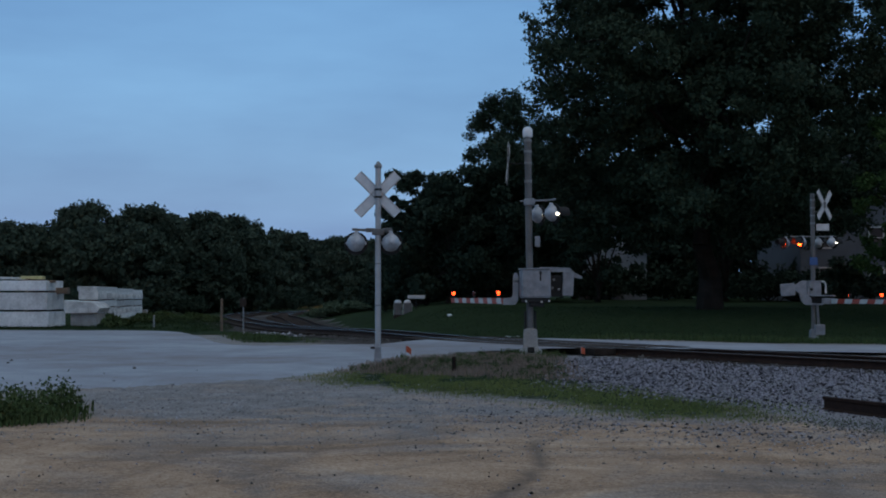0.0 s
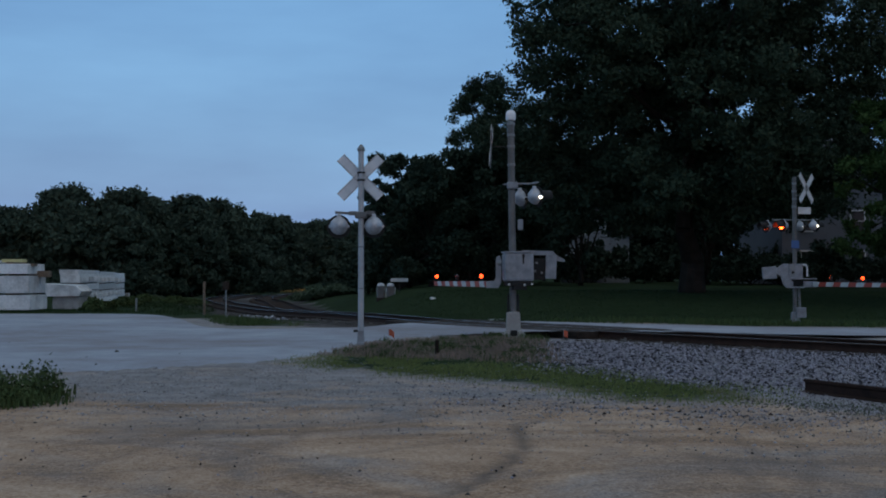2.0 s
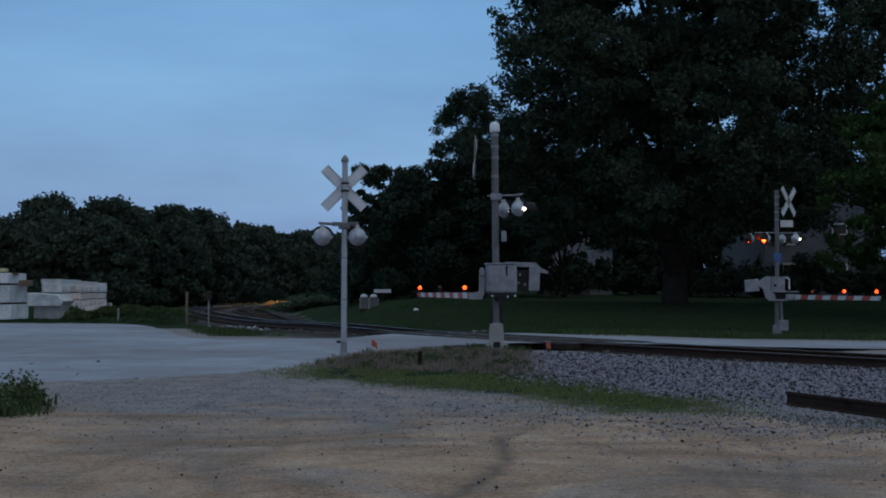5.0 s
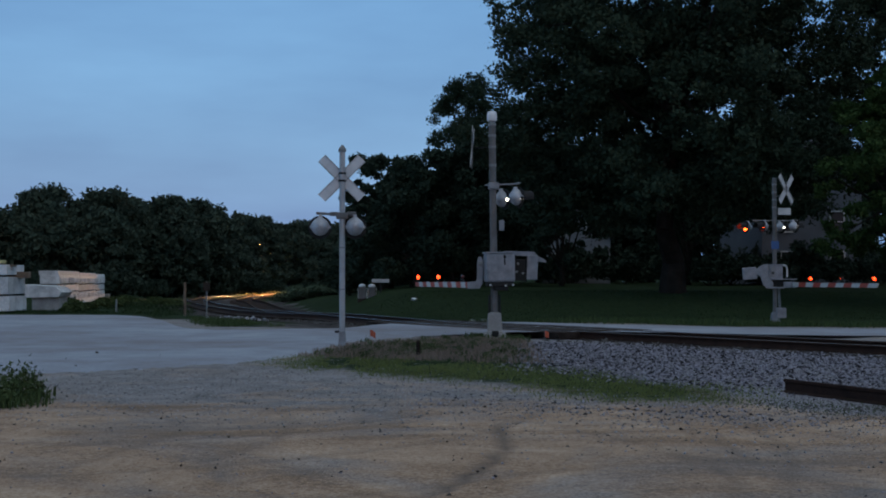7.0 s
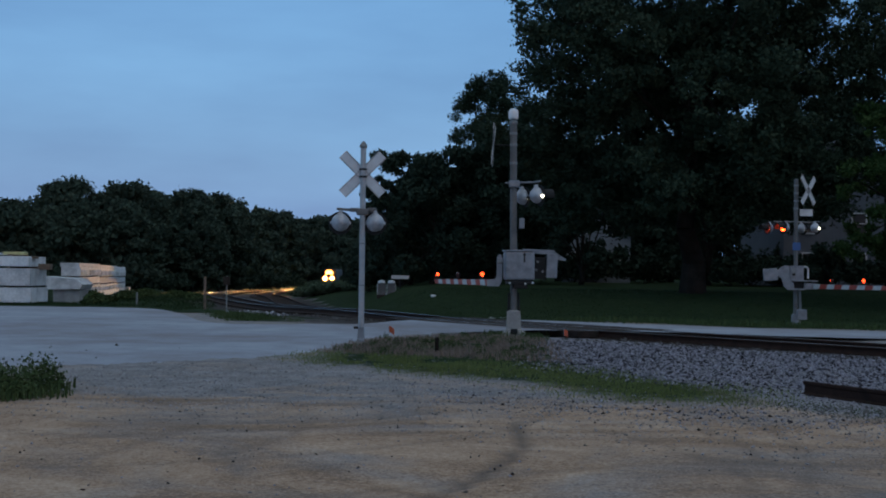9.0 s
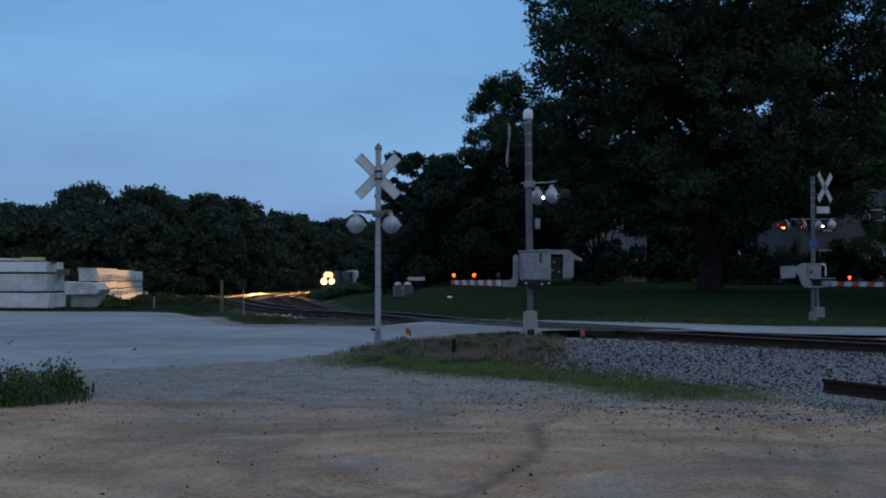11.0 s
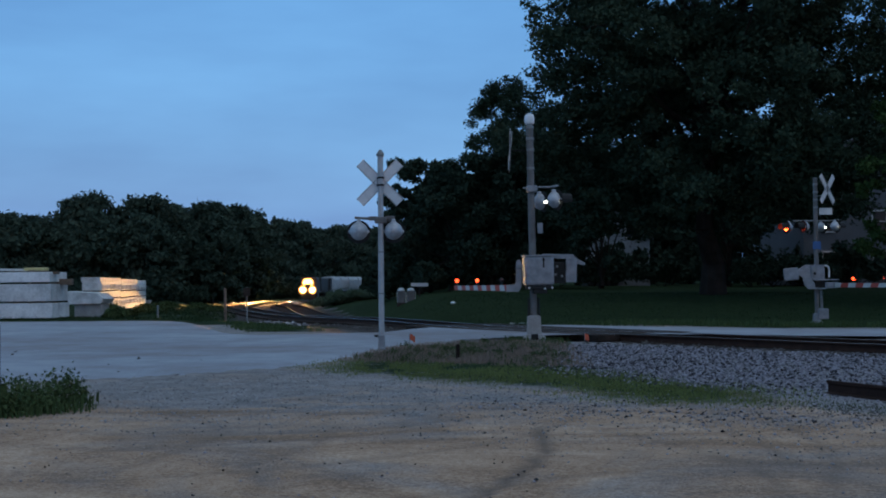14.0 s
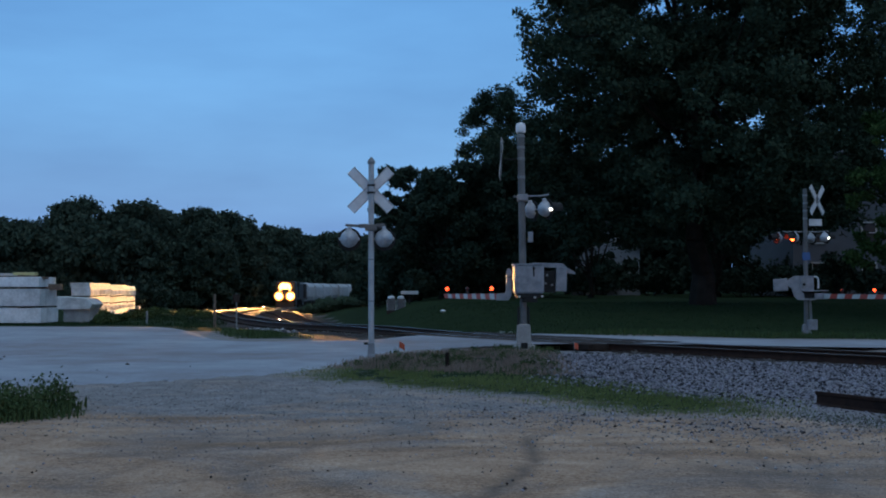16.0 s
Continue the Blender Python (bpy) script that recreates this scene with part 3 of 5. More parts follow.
def pole_with_base(mast, height, r, tall_base=False, steel=M_ALU, foot=0.17):
    bm = bmesh.new()
    lathe(bm, [(r, 0.05), (r, height)], 18)
    part("pole", bm, steel, mast, smooth=False)
    bm = bmesh.new()
    if tall_base:
        box(bm, (0, 0, 0.06), (0.54, 0.54, 0.2), 0.03)
    w = 0.40 if tall_base else foot
    h = 0.5 if tall_base else 0.28
    lathe(bm, [(w * 0.72, 0.0), (w * 0.72, 0.05), (w * 0.62, 0.07), (w * 0.56, h), (r + 0.03, h + 0.03)], 4, pose(0, 0, 0.15 if tall_base else 0.0, 0, 0, 45))
    part("junction_base", bm, M_CONCD if tall_base else M_MECH, mast, "cast grey metal pole base")


def build_mast_near():
    mast = thing("crossing_signal", pose(-2.16, 27.75, gz(-2.16, 27.75)), "grey crossing signal pole with crossbuck and two lamps seen from behind", "railway signal")
    pole_with_base(mast, 4.20, 0.062)
    bm = bmesh.new()
    lathe(bm, [(0.075, 4.18), (0.084, 4.20), (0.084, 4.24), (0.06, 4.28), (0.02, 4.33)], 16)
    part("pinnacle", bm, M_GREY, mast)
    for z in (3.72, 3.56, 2.80):
        bm = bmesh.new()
        lathe(bm, [(0.078, z - 0.02), (0.084, z - 0.015), (0.084, z + 0.015), (0.078, z + 0.02)], 16)
        part("clamp", bm, M_BLACK, mast)
    crossbuck(mast, pose(-0.02, 0.085, 3.62, 0, 0, 4), "white crossbuck board seen from its bare back", M_BLADE)
    bm = bmesh.new()
    rod(bm, (-0.56, 0.0, 2.86), (0.30, 0.0, 2.80), 0.03)
    box(bm, (0, 0, 2.80), (0.26, 0.2, 0.14), 0.03)
    box(bm, (-0.17, 0, 2.84), (0.2, 0.09, 0.09), 0.02)
    box(bm, (0.2, 0, 2.85), (0.2, 0.09, 0.08), 0.02)
    part("crossarm", bm, M_OLD, mast)
    for x in (-0.48, 0.27):
        signal_lamp(mast, pose(x, 0.03, 2.56, -8, 0, 6))
    bm = bmesh.new()
    box(bm, (-0.10, 0.0, 0.30), (0.12, 0.05, 0.05), 0.01)
    part("conduit_fitting", bm, M_BLACK, mast)
    for z in (1.2, 2.1):
        bm = bmesh.new()
        lathe(bm, [(0.066, z), (0.066, z + 0.03)], 14)
        part("band", bm, M_GREY, mast)


def plate(bm, outline, y0, y1):
    """An outline in x and z, given thickness from y0 to y1."""
    a, b = ([bm.verts.new((x, y, z)) for x, z in outline] for y in (y0, y1))
    bm.faces.new(a)
    bm.faces.new(list(reversed(b)))
    n = len(outline)
    for i in range(n):
        bm.faces.new((a[i], b[i], b[(i + 1) % n], a[(i + 1) % n]))
    bmesh.ops.recalc_face_normals(bm, faces=bm.faces)
    return bm


def bent_bar(bm, points, r, seg=8):
    for p, q in zip(points, points[1:]):
        rod(bm, p, q, r, seg=seg)
    return bm


def machine_near(mast):
    """The gate machine of the tall mast, with its pivot bar and counterweight arm."""
    bm = bmesh.new()
    box(bm, (0, 0, 0), (0.72, 0.5, 0.70), 0.06)
    machine = part("gate_machine", bm, M_MECH, mast, "weathered grey gate machine housing", at=pose(0.125, -0.10, 1.765, 0, 0, 6))
    bm = bmesh.new()
    box(bm, (0, 0, 0.365), (0.76, 0.54, 0.035), 0.014)
    part("lid", bm, M_MECH, machine)
    bm = bmesh.new()
    box(bm, (0.10, -0.262, 0.19), (0.035, 0.02, 0.24), 0.006)
    box(bm, (0.10, -0.27, 0.26), (0.06, 0.03, 0.05), 0.008)
    part("latch", bm, M_BLACK, machine)
    bm = bmesh.new()
    box(bm, (0, 0, -0.40), (0.62, 0.44, 0.11), 0.02)
    box(bm, (0.02, -0.05, -0.50), (0.34, 0.3, 0.12), 0.02)
    part("machine_bracket", bm, M_BLACK, machine)
    for dx, dz in ((-0.26, -0.36), (0.30, -0.36), (0.12, -0.38)):
        bm = bmesh.new()
        lathe(bm, [(0.028, -0.02), (0.028, 0.02)], 6, pose(dx, -0.26, dz - 0.06, 90))
        part("bolt", bm, M_WHITE, machine)
    # bar that rises from the arm to the pivot beside the housing
    bm = bmesh.new()
    plate(bm, ((-0.66, 1.22), (-0.36, 1.22), (-0.29, 1.34), (-0.27, 1.90), (-0.31, 2.00), (-0.37, 2.00), (-0.41, 1.93), (-0.42, 1.46), (-0.46, 1.40), (-0.66, 1.38)), -0.14, -0.06)
    part("pivot_bar", bm, M_MECH, mast, at=Matrix.Translation((0, 0, 0.04)))
    bm = bmesh.new()
    lathe(bm, [(0.07, -0.04), (0.07, 0.06)], 12, pose(-0.34, -0.1, 1.86, 0, 90))
    part("pivot_cap", bm, M_GREY, mast)
    bm = bmesh.new()
    plate(bm, ((0.20, 2.02), (0.26, 2.12), (1.00, 2.09), (1.09, 1.99), (1.30, 1.87), (1.29, 1.82), (1.07, 1.85), (0.98, 1.98), (0.50, 2.00)), 0.14, 0.26)
    part("counterweight_arm", bm, M_MECH, mast, at=Matrix.Translation((0, 0, 0.06)))
    bm = bmesh.new()
    box(bm, (0, 0, 0), (0.27, 0.13, 0.60), 0.025)
    part("counterweight", bm, M_MECH, mast, at=pose(0.945, 0.10, 1.76, 0, 3, 0))
    bm = bmesh.new()
    box(bm, (0.64, 0.20, 1.72), (0.34, 0.16, 0.50), 0.03)
    plate(bm, ((0.46, 1.44), (0.80, 1.44), (0.80, 1.52), (0.46, 1.60)), 0.05, 0.2)
    part("gear_cover", bm, M_BLACK, mast)
    for dx, dz in ((0.60, 1.86), (0.72, 1.62), (0.56, 1.66)):
        bm = bmesh.new()
        lathe(bm, [(0.035, -0.03), (0.03, 0.03)], 8, pose(dx, 0.10, dz, 90))
        part("bolt", bm, M_GREY, mast)


def machine_far(mast):
    """The gate machine seen from its arm side: cheek plates, tray and one counterweight."""
    bm = bmesh.new()
    box(bm, (0, 0, 0), (0.46, 0.36, 0.48), 0.04)
    machine = part("gate_machine", bm, M_MECH, mast, "weathered grey gate machine housing", at=pose(0.0, 0.05, 1.61, 0, 0, 4))
    bm = bmesh.new()
    box(bm, (0, 0, 0.25), (0.50, 0.40, 0.03), 0.012)
    part("lid", bm, M_MECH, machine)
    bm = bmesh.new()
    box(bm, (-0.11, -0.186, 0.02), (0.12, 0.02, 0.34), 0.01)
    part("inspection_cover", bm, M_GREY, machine)
    bm = bmesh.new()
    lathe(bm, [(0.05, -0.03), (0.04, 0.03)], 10, pose(-0.11, -0.20, -0.02, 90))
    part("hub", bm, M_BLACK, machine)
    bm = bmesh.new()
    plate(bm, ((-0.64, 1.72), (-0.40, 1.88), (-0.26, 1.86), (-0.24, 1.44), (-0.10, 1.28), (-0.10, 1.09), (-0.30, 1.09), (-0.42, 1.20), (-0.50, 1.46), (-0.64, 1.56)), -0.20, -0.12)
    part("cheek_plate", bm, M_MECH, mast)
    bm = bmesh.new()
    box(bm, (0, 0, 0), (0.46, 0.12, 0.40), 0.03)
    part("counterweight", bm, M_MECH, mast, at=pose(-0.86, -0.16, 1.575, 0, -5, 0))
    bm = bmesh.new()
    bent_bar(bm, [(0.22, -0.16, 1.84), (0.30, -0.16, 1.84), (0.36, -0.16, 1.76), (0.36, -0.16, 1.46)], 0.03)
    part("pivot_guard", bm, M_WHITE, mast)
    bm = bmesh.new()
    box(bm, (0.24, -0.14, 1.385), (0.80, 0.34, 0.035), 0.01)
    box(bm, (0.43, -0.20, 1.21), (0.42, 0.12, 0.20), 0.03)
    box(bm, (0.0, -0.16, 1.11), (0.5, 0.2, 0.05), 0.01)
    part("arm_bracket", bm, M_MECH, mast)
    bm = bmesh.new()
    box(bm, (0.06, -0.05, 1.25), (0.36, 0.2, 0.20), 0.02)
    part("gear_cover", bm, M_BLACK, mast)
    bm = bmesh.new()
    box(bm, (0.17, -0.05, 0.29), (0.32, 0.26, 0.34), 0.03)
    part("junction_box", bm, M_MECH, mast)
    for x in (0.12, 0.17):
        bm = bmesh.new()
        rod(bm, (x, -0.05, 0.44), (x * 0.8, -0.05, 1.1), 0.018, seg=6)
        part("conduit", bm, M_GREY, mast)


def gate_arm(mast, arm_start, arm_dir, length, lamps):
    """The lowered striped arm with its lamps; all in the mast's space."""
    s, d = Vector(arm_start), Vector((*arm_dir, 0)).normalized()
    turn = Matrix.Rotation(math.atan2(d.y, d.x), 4, "Z")
    arm = part("gate_arm", rod(bmesh.new(), (0, 0, 0), (length, 0, 0), 0.025, seg=8), M_ALU, mast, "lowered red and white striped gate arm", at=Matrix.Translation(s) @ turn)
    n = round(length / 0.4)
    for i in range(n):
        bm = bmesh.new()
        h = 0.15 - 0.03 * i / n
        w = length / n
        a = bm.verts
        vs = [a.new((i * w + x + k, y, zz)) for y in (-0.03, 0.03) for x, zz, k in ((0, -h / 2, -0.04), (w, -h / 2, -0.04), (w, h / 2, 0.04), (0, h / 2, 0.04))]
        for f in ((0, 1, 2, 3), (7, 6, 5, 4), (0, 4, 5, 1), (1, 5, 6, 2), (2, 6, 7, 3), (3, 7, 4, 0)):
            bm.faces.new([vs[q] for q in f])
        part("stripe", bm, M_RED if i % 2 else M_WHITE, arm)
    for at, phase in lamps:
        bm = bmesh.new()
        box(bm, (at, 0, 0.11), (0.10, 0.07, 0.07), 0.012)
        box(bm, (at, 0, 0.19), (0.13, 0.13, 0.012), 0.004)
        lamp = part("arm_lamp", bm, M_BLACK, arm)
        for k, mat in ((1, M_ARM_RED), (-1, M_LENS_OFF)):
            bm = bmesh.new()
            lathe(bm, [(0.050, 0.002), (0.046, 0.024), (0.030, 0.043), (0.009, 0.052)], 14, pose(0, 0, 0, -90 if k > 0 else 90))
            rest = Matrix.Translation((at, 0, 0.20)) @ turn.inverted() @ pose(0, 0, 0, 0, 0, 180)
            lens = part("arm_lens", bm, mat, arm, smooth=True, at=rest)
            if phase is not None:
                phase.append((lens, rest))


def build_mast_gate():
    m0 = pose(1.285, 31.6, gz(1.285, 31.6), 0, -0.65, 0)
    mast = thing("gate_signal", m0, "tall grey gate mast with bell and lowered striped arm", "railway signal", "gate masts")
    pole_with_base(mast, 5.30, 0.085, True, M_OLD)
    bm = bmesh.new()
    lathe(bm, [(0.10, 5.26), (0.10, 5.32), (0.06, 5.34), (0.06, 5.38)], 14)
    part("collar", bm, M_GREY, mast)
    bm = bmesh.new()
    lathe(bm, [(0.11, 5.37), (0.122, 5.40), (0.12, 5.54), (0.095, 5.60), (0.035, 5.625)], 18)
    part("bell", bm, M_BRIGHT, mast, "pale dome of the crossing bell", smooth=True)
    for z in (3.75, 4.25, 4.70, 4.98):
        bm = bmesh.new()
        lathe(bm, [(0.092, z), (0.098, z + 0.01), (0.098, z + 0.05), (0.092, z + 0.06)], 16)
        part("band", bm, M_GREY, mast)
    # crossbuck seen on its edge, held off the pole
    crossbuck(mast, pose(-0.50, -0.1, 4.72, 4.4, 0, 86), "white crossbuck board seen on its edge")
    bm = bmesh.new()
    rod(bm, (-0.5, -0.1, 4.72), (0, 0, 4.72), 0.016)
    part("crossbuck_bracket", bm, M_BLACK, mast)
    bm = bmesh.new()
    rod(bm, (-0.2, 0, 3.80), (0.62, 0.05, 3.82), 0.022)
    box(bm, (0.02, -0.02, 3.77), (0.27, 0.26, 0.17), 0.04)
    rod(bm, (0.64, -0.30, 3.82), (0.42, 0.33, 3.82), 0.022)
    part("crossarm", bm, M_MECH, mast)
    for (x, y), ph in (((0.60, -0.28), FLASH_A), ((0.28, 0.36), FLASH_B)):
        signal_lamp(mast, pose(x, y, 3.47, 0, 0, -66), None, (ph, (0.205, 0.0, -0.02), 246))
    bm = bmesh.new()
    box(bm, (0.20, -0.06, 2.80), (0.13, 0.12, 0.26), 0.02)
    part("terminal_box", bm, M_MECH, mast)
    for x in (-0.13, 0.13):
        bm = bmesh.new()
        rod(bm, (x, -0.05, 0.55), (x * 0.9, -0.05, 1.1), 0.03)
        part("conduit", bm, M_BLACK, mast)
    machine_near(mast)
    bm = bmesh.new()
    box(bm, (0.0, -0.315, 0.16), (0.17, 0.05, 0.14), 0.02)
    part("cable_port", bm, M_BLACK, mast)
    gate_arm(mast, (-0.44, -0.06, 1.35), (-0.284, 0.959), 5.55, ((5.35, None), (3.3, FLASH_B), (1.1, FLASH_A)))


def build_mast_far():
    m0 = pose(10.85, 42.0, gz(10.85, 42.0))
    mast = thing("gate_signal", m0, "grey gate mast with lit red lamps, crossbuck and lowered arm", "railway signal", "gate masts")
    pole_with_base(mast, 4.70, 0.07, foot=0.27, steel=M_OLD)
    for z in (3.7, 3.95, 4.2, 4.45):
        bm = bmesh.new()
        lathe(bm, [(0.076, z), (0.082, z + 0.01), (0.082, z + 0.05), (0.076, z + 0.06)], 16)
        part("band", bm, M_GREY, mast)
    crossbuck(mast, pose(0.36, -0.1, 4.32, 0, 0, 47), "white crossbuck board")
    bm = bmesh.new()
    rod(bm, (0.3, -0.08, 4.1), (0, 0, 4.1), 0.016)
    part("crossbuck_bracket", bm, M_GREY, mast)
    bm = bmesh.new()
    box(bm, (0.30, -0.1, 3.60), (0.44, 0.012, 0.22), 0.004, pose(0, 0, 0, 0, 0, 10))
    part("track_count_sign", bm, M_WHITE, mast, "small white sign under the crossbuck")
    bm = bmesh.new()
    rod(bm, (-0.72, -0.1, 3.30), (0.6, 0.1, 3.30), 0.02)
    rod(bm, (-0.5, 0.3, 3.30), (-0.8, -0.32, 3.30), 0.02)
    rod(bm, (0.4, 0.3, 3.30), (0.66, -0.3, 3.30), 0.02)
    part("crossarm", bm, M_GREY, mast)
    for (x, y), ph in (((-0.84, 0.30), FLASH_B), ((-0.46, -0.32), FLASH_A)):
        signal_lamp(mast, pose(x, y, 3.10, 0, 0, 113) @ Matrix.Scale(0.8, 4), ph)
    for (x, y), ph in (((0.30, 0.34), FLASH_B), ((0.56, -0.32), FLASH_A)):
        signal_lamp(mast, pose(x, y, 3.10, 0, 0, -66) @ Matrix.Scale(0.8, 4), None, (ph, (0.205, 0.0, -0.02), 246))
    bm = bmesh.new()
    box(bm, (0.0, -0.09, 2.50), (0.26, 0.012, 0.26), 0.004)
    part("notice_sign", bm, M_BLUE, mast, "small blue notice")
    machine_far(mast)
    gate_arm(mast, (0.52, -0.20, 1.21), (0.29, -0.957), 4.5, ((4.35, None), (2.75, FLASH_A), (1.05, FLASH_B)))


build_mast_near()
build_mast_gate()
build_mast_far()


# ---- trees ----
def crown_mesh(name, blobs, count, leaf, mat, rng):
    """Three-cornered leaves in clumps: each blob is (centre, radii)."""
    vols = np.array([b[1][0] * b[1][1] * b[1][2] for b in blobs]) ** 0.75
    picks = rng.choice(len(blobs), size=count, p=vols / vols.sum())
    c = np.array([b[0] for b in blobs])[picks]
    r = np.array([b[1] for b in blobs])[picks]
    d = rng.normal(size=(count, 3))
    d /= np.linalg.norm(d, axis=1)[:, None]
    pos = c + d * r * np.minimum(np.abs(rng.normal(0.62, 0.24, count)), 1.2)[:, None]
    a = rng.normal(size=(count, 3))
    a /= np.linalg.norm(a, axis=1)[:, None]
    b = np.cross(a, rng.normal(size=(count, 3)))
    b /= np.linalg.norm(b, axis=1)[:, None]
    size = leaf * rng.uniform(0.6, 1.4, count)[:, None]
    v = np.stack([pos - a * size, pos + b * size * 0.62 + a * size * 0.5, pos + a * size * 0.7 - b * size * 0.62], 1).reshape(-1, 3)
    return raw_mesh(name, v, np.arange(count * 3).reshape(-1, 3), mat)


def tree(x, y, height, radius, low, clumps, leaves, leaf, mat, seed, label, group="", squash=1.0, trunk_r=None, name="tree", fine=0, gaps=(), slim=0.74):
    """low: the height at which the crown begins; gaps: (x, z, radius) where branches show bare against the sky."""
    rng = np.random.default_rng(seed)
    z0 = gz(x, y)
    top = thing(name, pose(x, y, z0), label, "tree" if name == "tree" else name, group)
    blobs = []
    for i in range(clumps):
        u = rng.random()
        h = low + (height - low) * (0.06 + 0.9 * u)
        w = radius * (math.sin(math.pi * min(0.96, 0.22 + slim * u)) ** 0.7)
        a, q = rng.uniform(0, 2 * math.pi), math.sqrt(rng.uniform(0.05, 1.0))
        br = radius * rng.uniform(0.11, 0.30)
        blobs.append(((w * q * 0.92 * math.cos(a), w * q * 0.92 * math.sin(a) * squash, h), (br, br, br * 0.7)))
    sprays = []
    if fine:
        for c, (br, _, _) in blobs:
            for _ in range(fine):
                d = Vector(rng.normal(size=3)).normalized()
                q = br * rng.uniform(0.55, 1.0)
                sr = br * rng.uniform(0.24, 0.46)
                sprays.append(((c[0] + d.x * q, c[1] + d.y * q, c[2] + d.z * q * 0.75), (sr, sr, sr * 0.7)))
    sprays = sprays or blobs
    for gx, gap_z, gr in gaps:
        sprays = [b for b in sprays if math.hypot(b[0][0] - gx, b[0][2] - gap_z) > gr * rng.uniform(0.75, 1.35) or (gr < 1.0 and rng.random() < 0.06)]
    me = crown_mesh("crown", sprays, leaves, leaf, mat, rng)
    cr = new("crown", me)
    cr.parent = top
    bm = bmesh.new()
    tr = trunk_r or height * 0.022
    bend = [Vector((0, 0, -0.2)), Vector((0.1 * tr, 0, low * 0.5)), Vector((rng.normal() * tr, rng.normal() * tr, low)), Vector((rng.normal() * 2 * tr, rng.normal() * 2 * tr, low + (height - low) * 0.6))]
    for i, (p, q) in enumerate(zip(bend, bend[1:])):
        rod(bm, p, q, tr * (1.25, 0.95, 0.75)[i], tr * (0.95, 0.75, 0.25)[i], 10)
    for b in blobs[:min(len(blobs), 16)]:
        start = bend[2].lerp(bend[3], rng.uniform(0.0, 0.7))
        end = Vector(b[0])
        mid = start.lerp(end, 0.5) + Vector((0, 0, 0.06 * height * rng.uniform(-0.5, 1)))
        rod(bm, start, mid, tr * 0.34, tr * 0.22, 6)
        rod(bm, mid, end, tr * 0.22, tr * 0.05, 6)
    part("trunk", bm, M_BARK, top)
    return top


OAK = "large dark oak with dense crown on the lawn"
tree(10.9, 61, 23.0, 9.3, 3.0, 430, 330000, 0.112, M_LEAF, 3, OAK, trunk_r=0.55, fine=7,
     gaps=((3.2, 9.2, 0.62), (3.9, 8.5, 0.5), (6.4, 11.6, 0.35), (4.6, 12.4, 0.3), (-3.6, 10.4, 0.2), (-10.1, 10.5, 1.3)))
tree(25.9, 68, 17.6, 9.2, 5.0, 280, 88000, 0.125, M_LEAF, 4, "dark broadleaf tree behind the gate mast", trunk_r=0.4, fine=6)
tree(1.9, 87, 14.4, 3.4, 6.5, 130, 40000, 0.085, M_LEAF, 5, "dark slender tree beside the large oak", trunk_r=0.16)
tree(19.2, 52, 10.2, 4.6, 1.4, 70, 52000, 0.095, M_LEAF2, 6, "green maple tree beside the road", fine=6)
tree(7.4, 80, 8.5, 3.2, 0.3, 44, 8000, 0.16, M_LEAF3, 14, "thin dark tree before a pale house")
tree(21.4, 76, 2.6, 2.6, 0.2, 36, 4500, 0.14, M_LEAF3, 15, "thin dark tree before a grey house")
tree(30.0, 78, 9.0, 3.6, 0.4, 44, 12000, 0.16, M_LEAF3, 16, "thin dark tree before a grey house")
tree(16.0, 84, 9.6, 4.2, 0.3, 60, 16000, 0.17, M_LEAF3, 17, "dark tree beside a grey house")
BEHIND = "dark roundish tree behind the railway"
tree(-1.9, 80, 7.9, 3.2, 0.3, 60, 28000, 0.13, M_LEAF3, 7, BEHIND, "trees behind the railway")
tree(-4.0, 83, 8.8, 2.4, 0.3, 70, 30000, 0.11, M_LEAF3, 18, BEHIND, "trees behind the railway", slim=0.5)
tree(-3.4, 85, 7.4, 2.6, 0.3, 60, 20000, 0.12, M_LEAF3, 33, BEHIND, "trees behind the railway")
tree(0.3, 81, 8.7, 2.6, 0.3, 60, 24000, 0.12, M_LEAF3, 19, BEHIND, "trees behind the railway")
tree(2.0, 82, 9.2, 3.4, 0.3, 60, 28000, 0.13, M_LEAF3, 10, BEHIND, "trees behind the railway")
tree(4.4, 84, 10.2, 4.2, 0.3, 60, 32000, 0.13, M_LEAF3, 8, BEHIND, "trees behind the railway")
tree(-4.4, 96, 8.0, 3.2, 0.2, 50, 18000, 0.18, M_LEAF3, 9, BEHIND, "trees behind the railway")
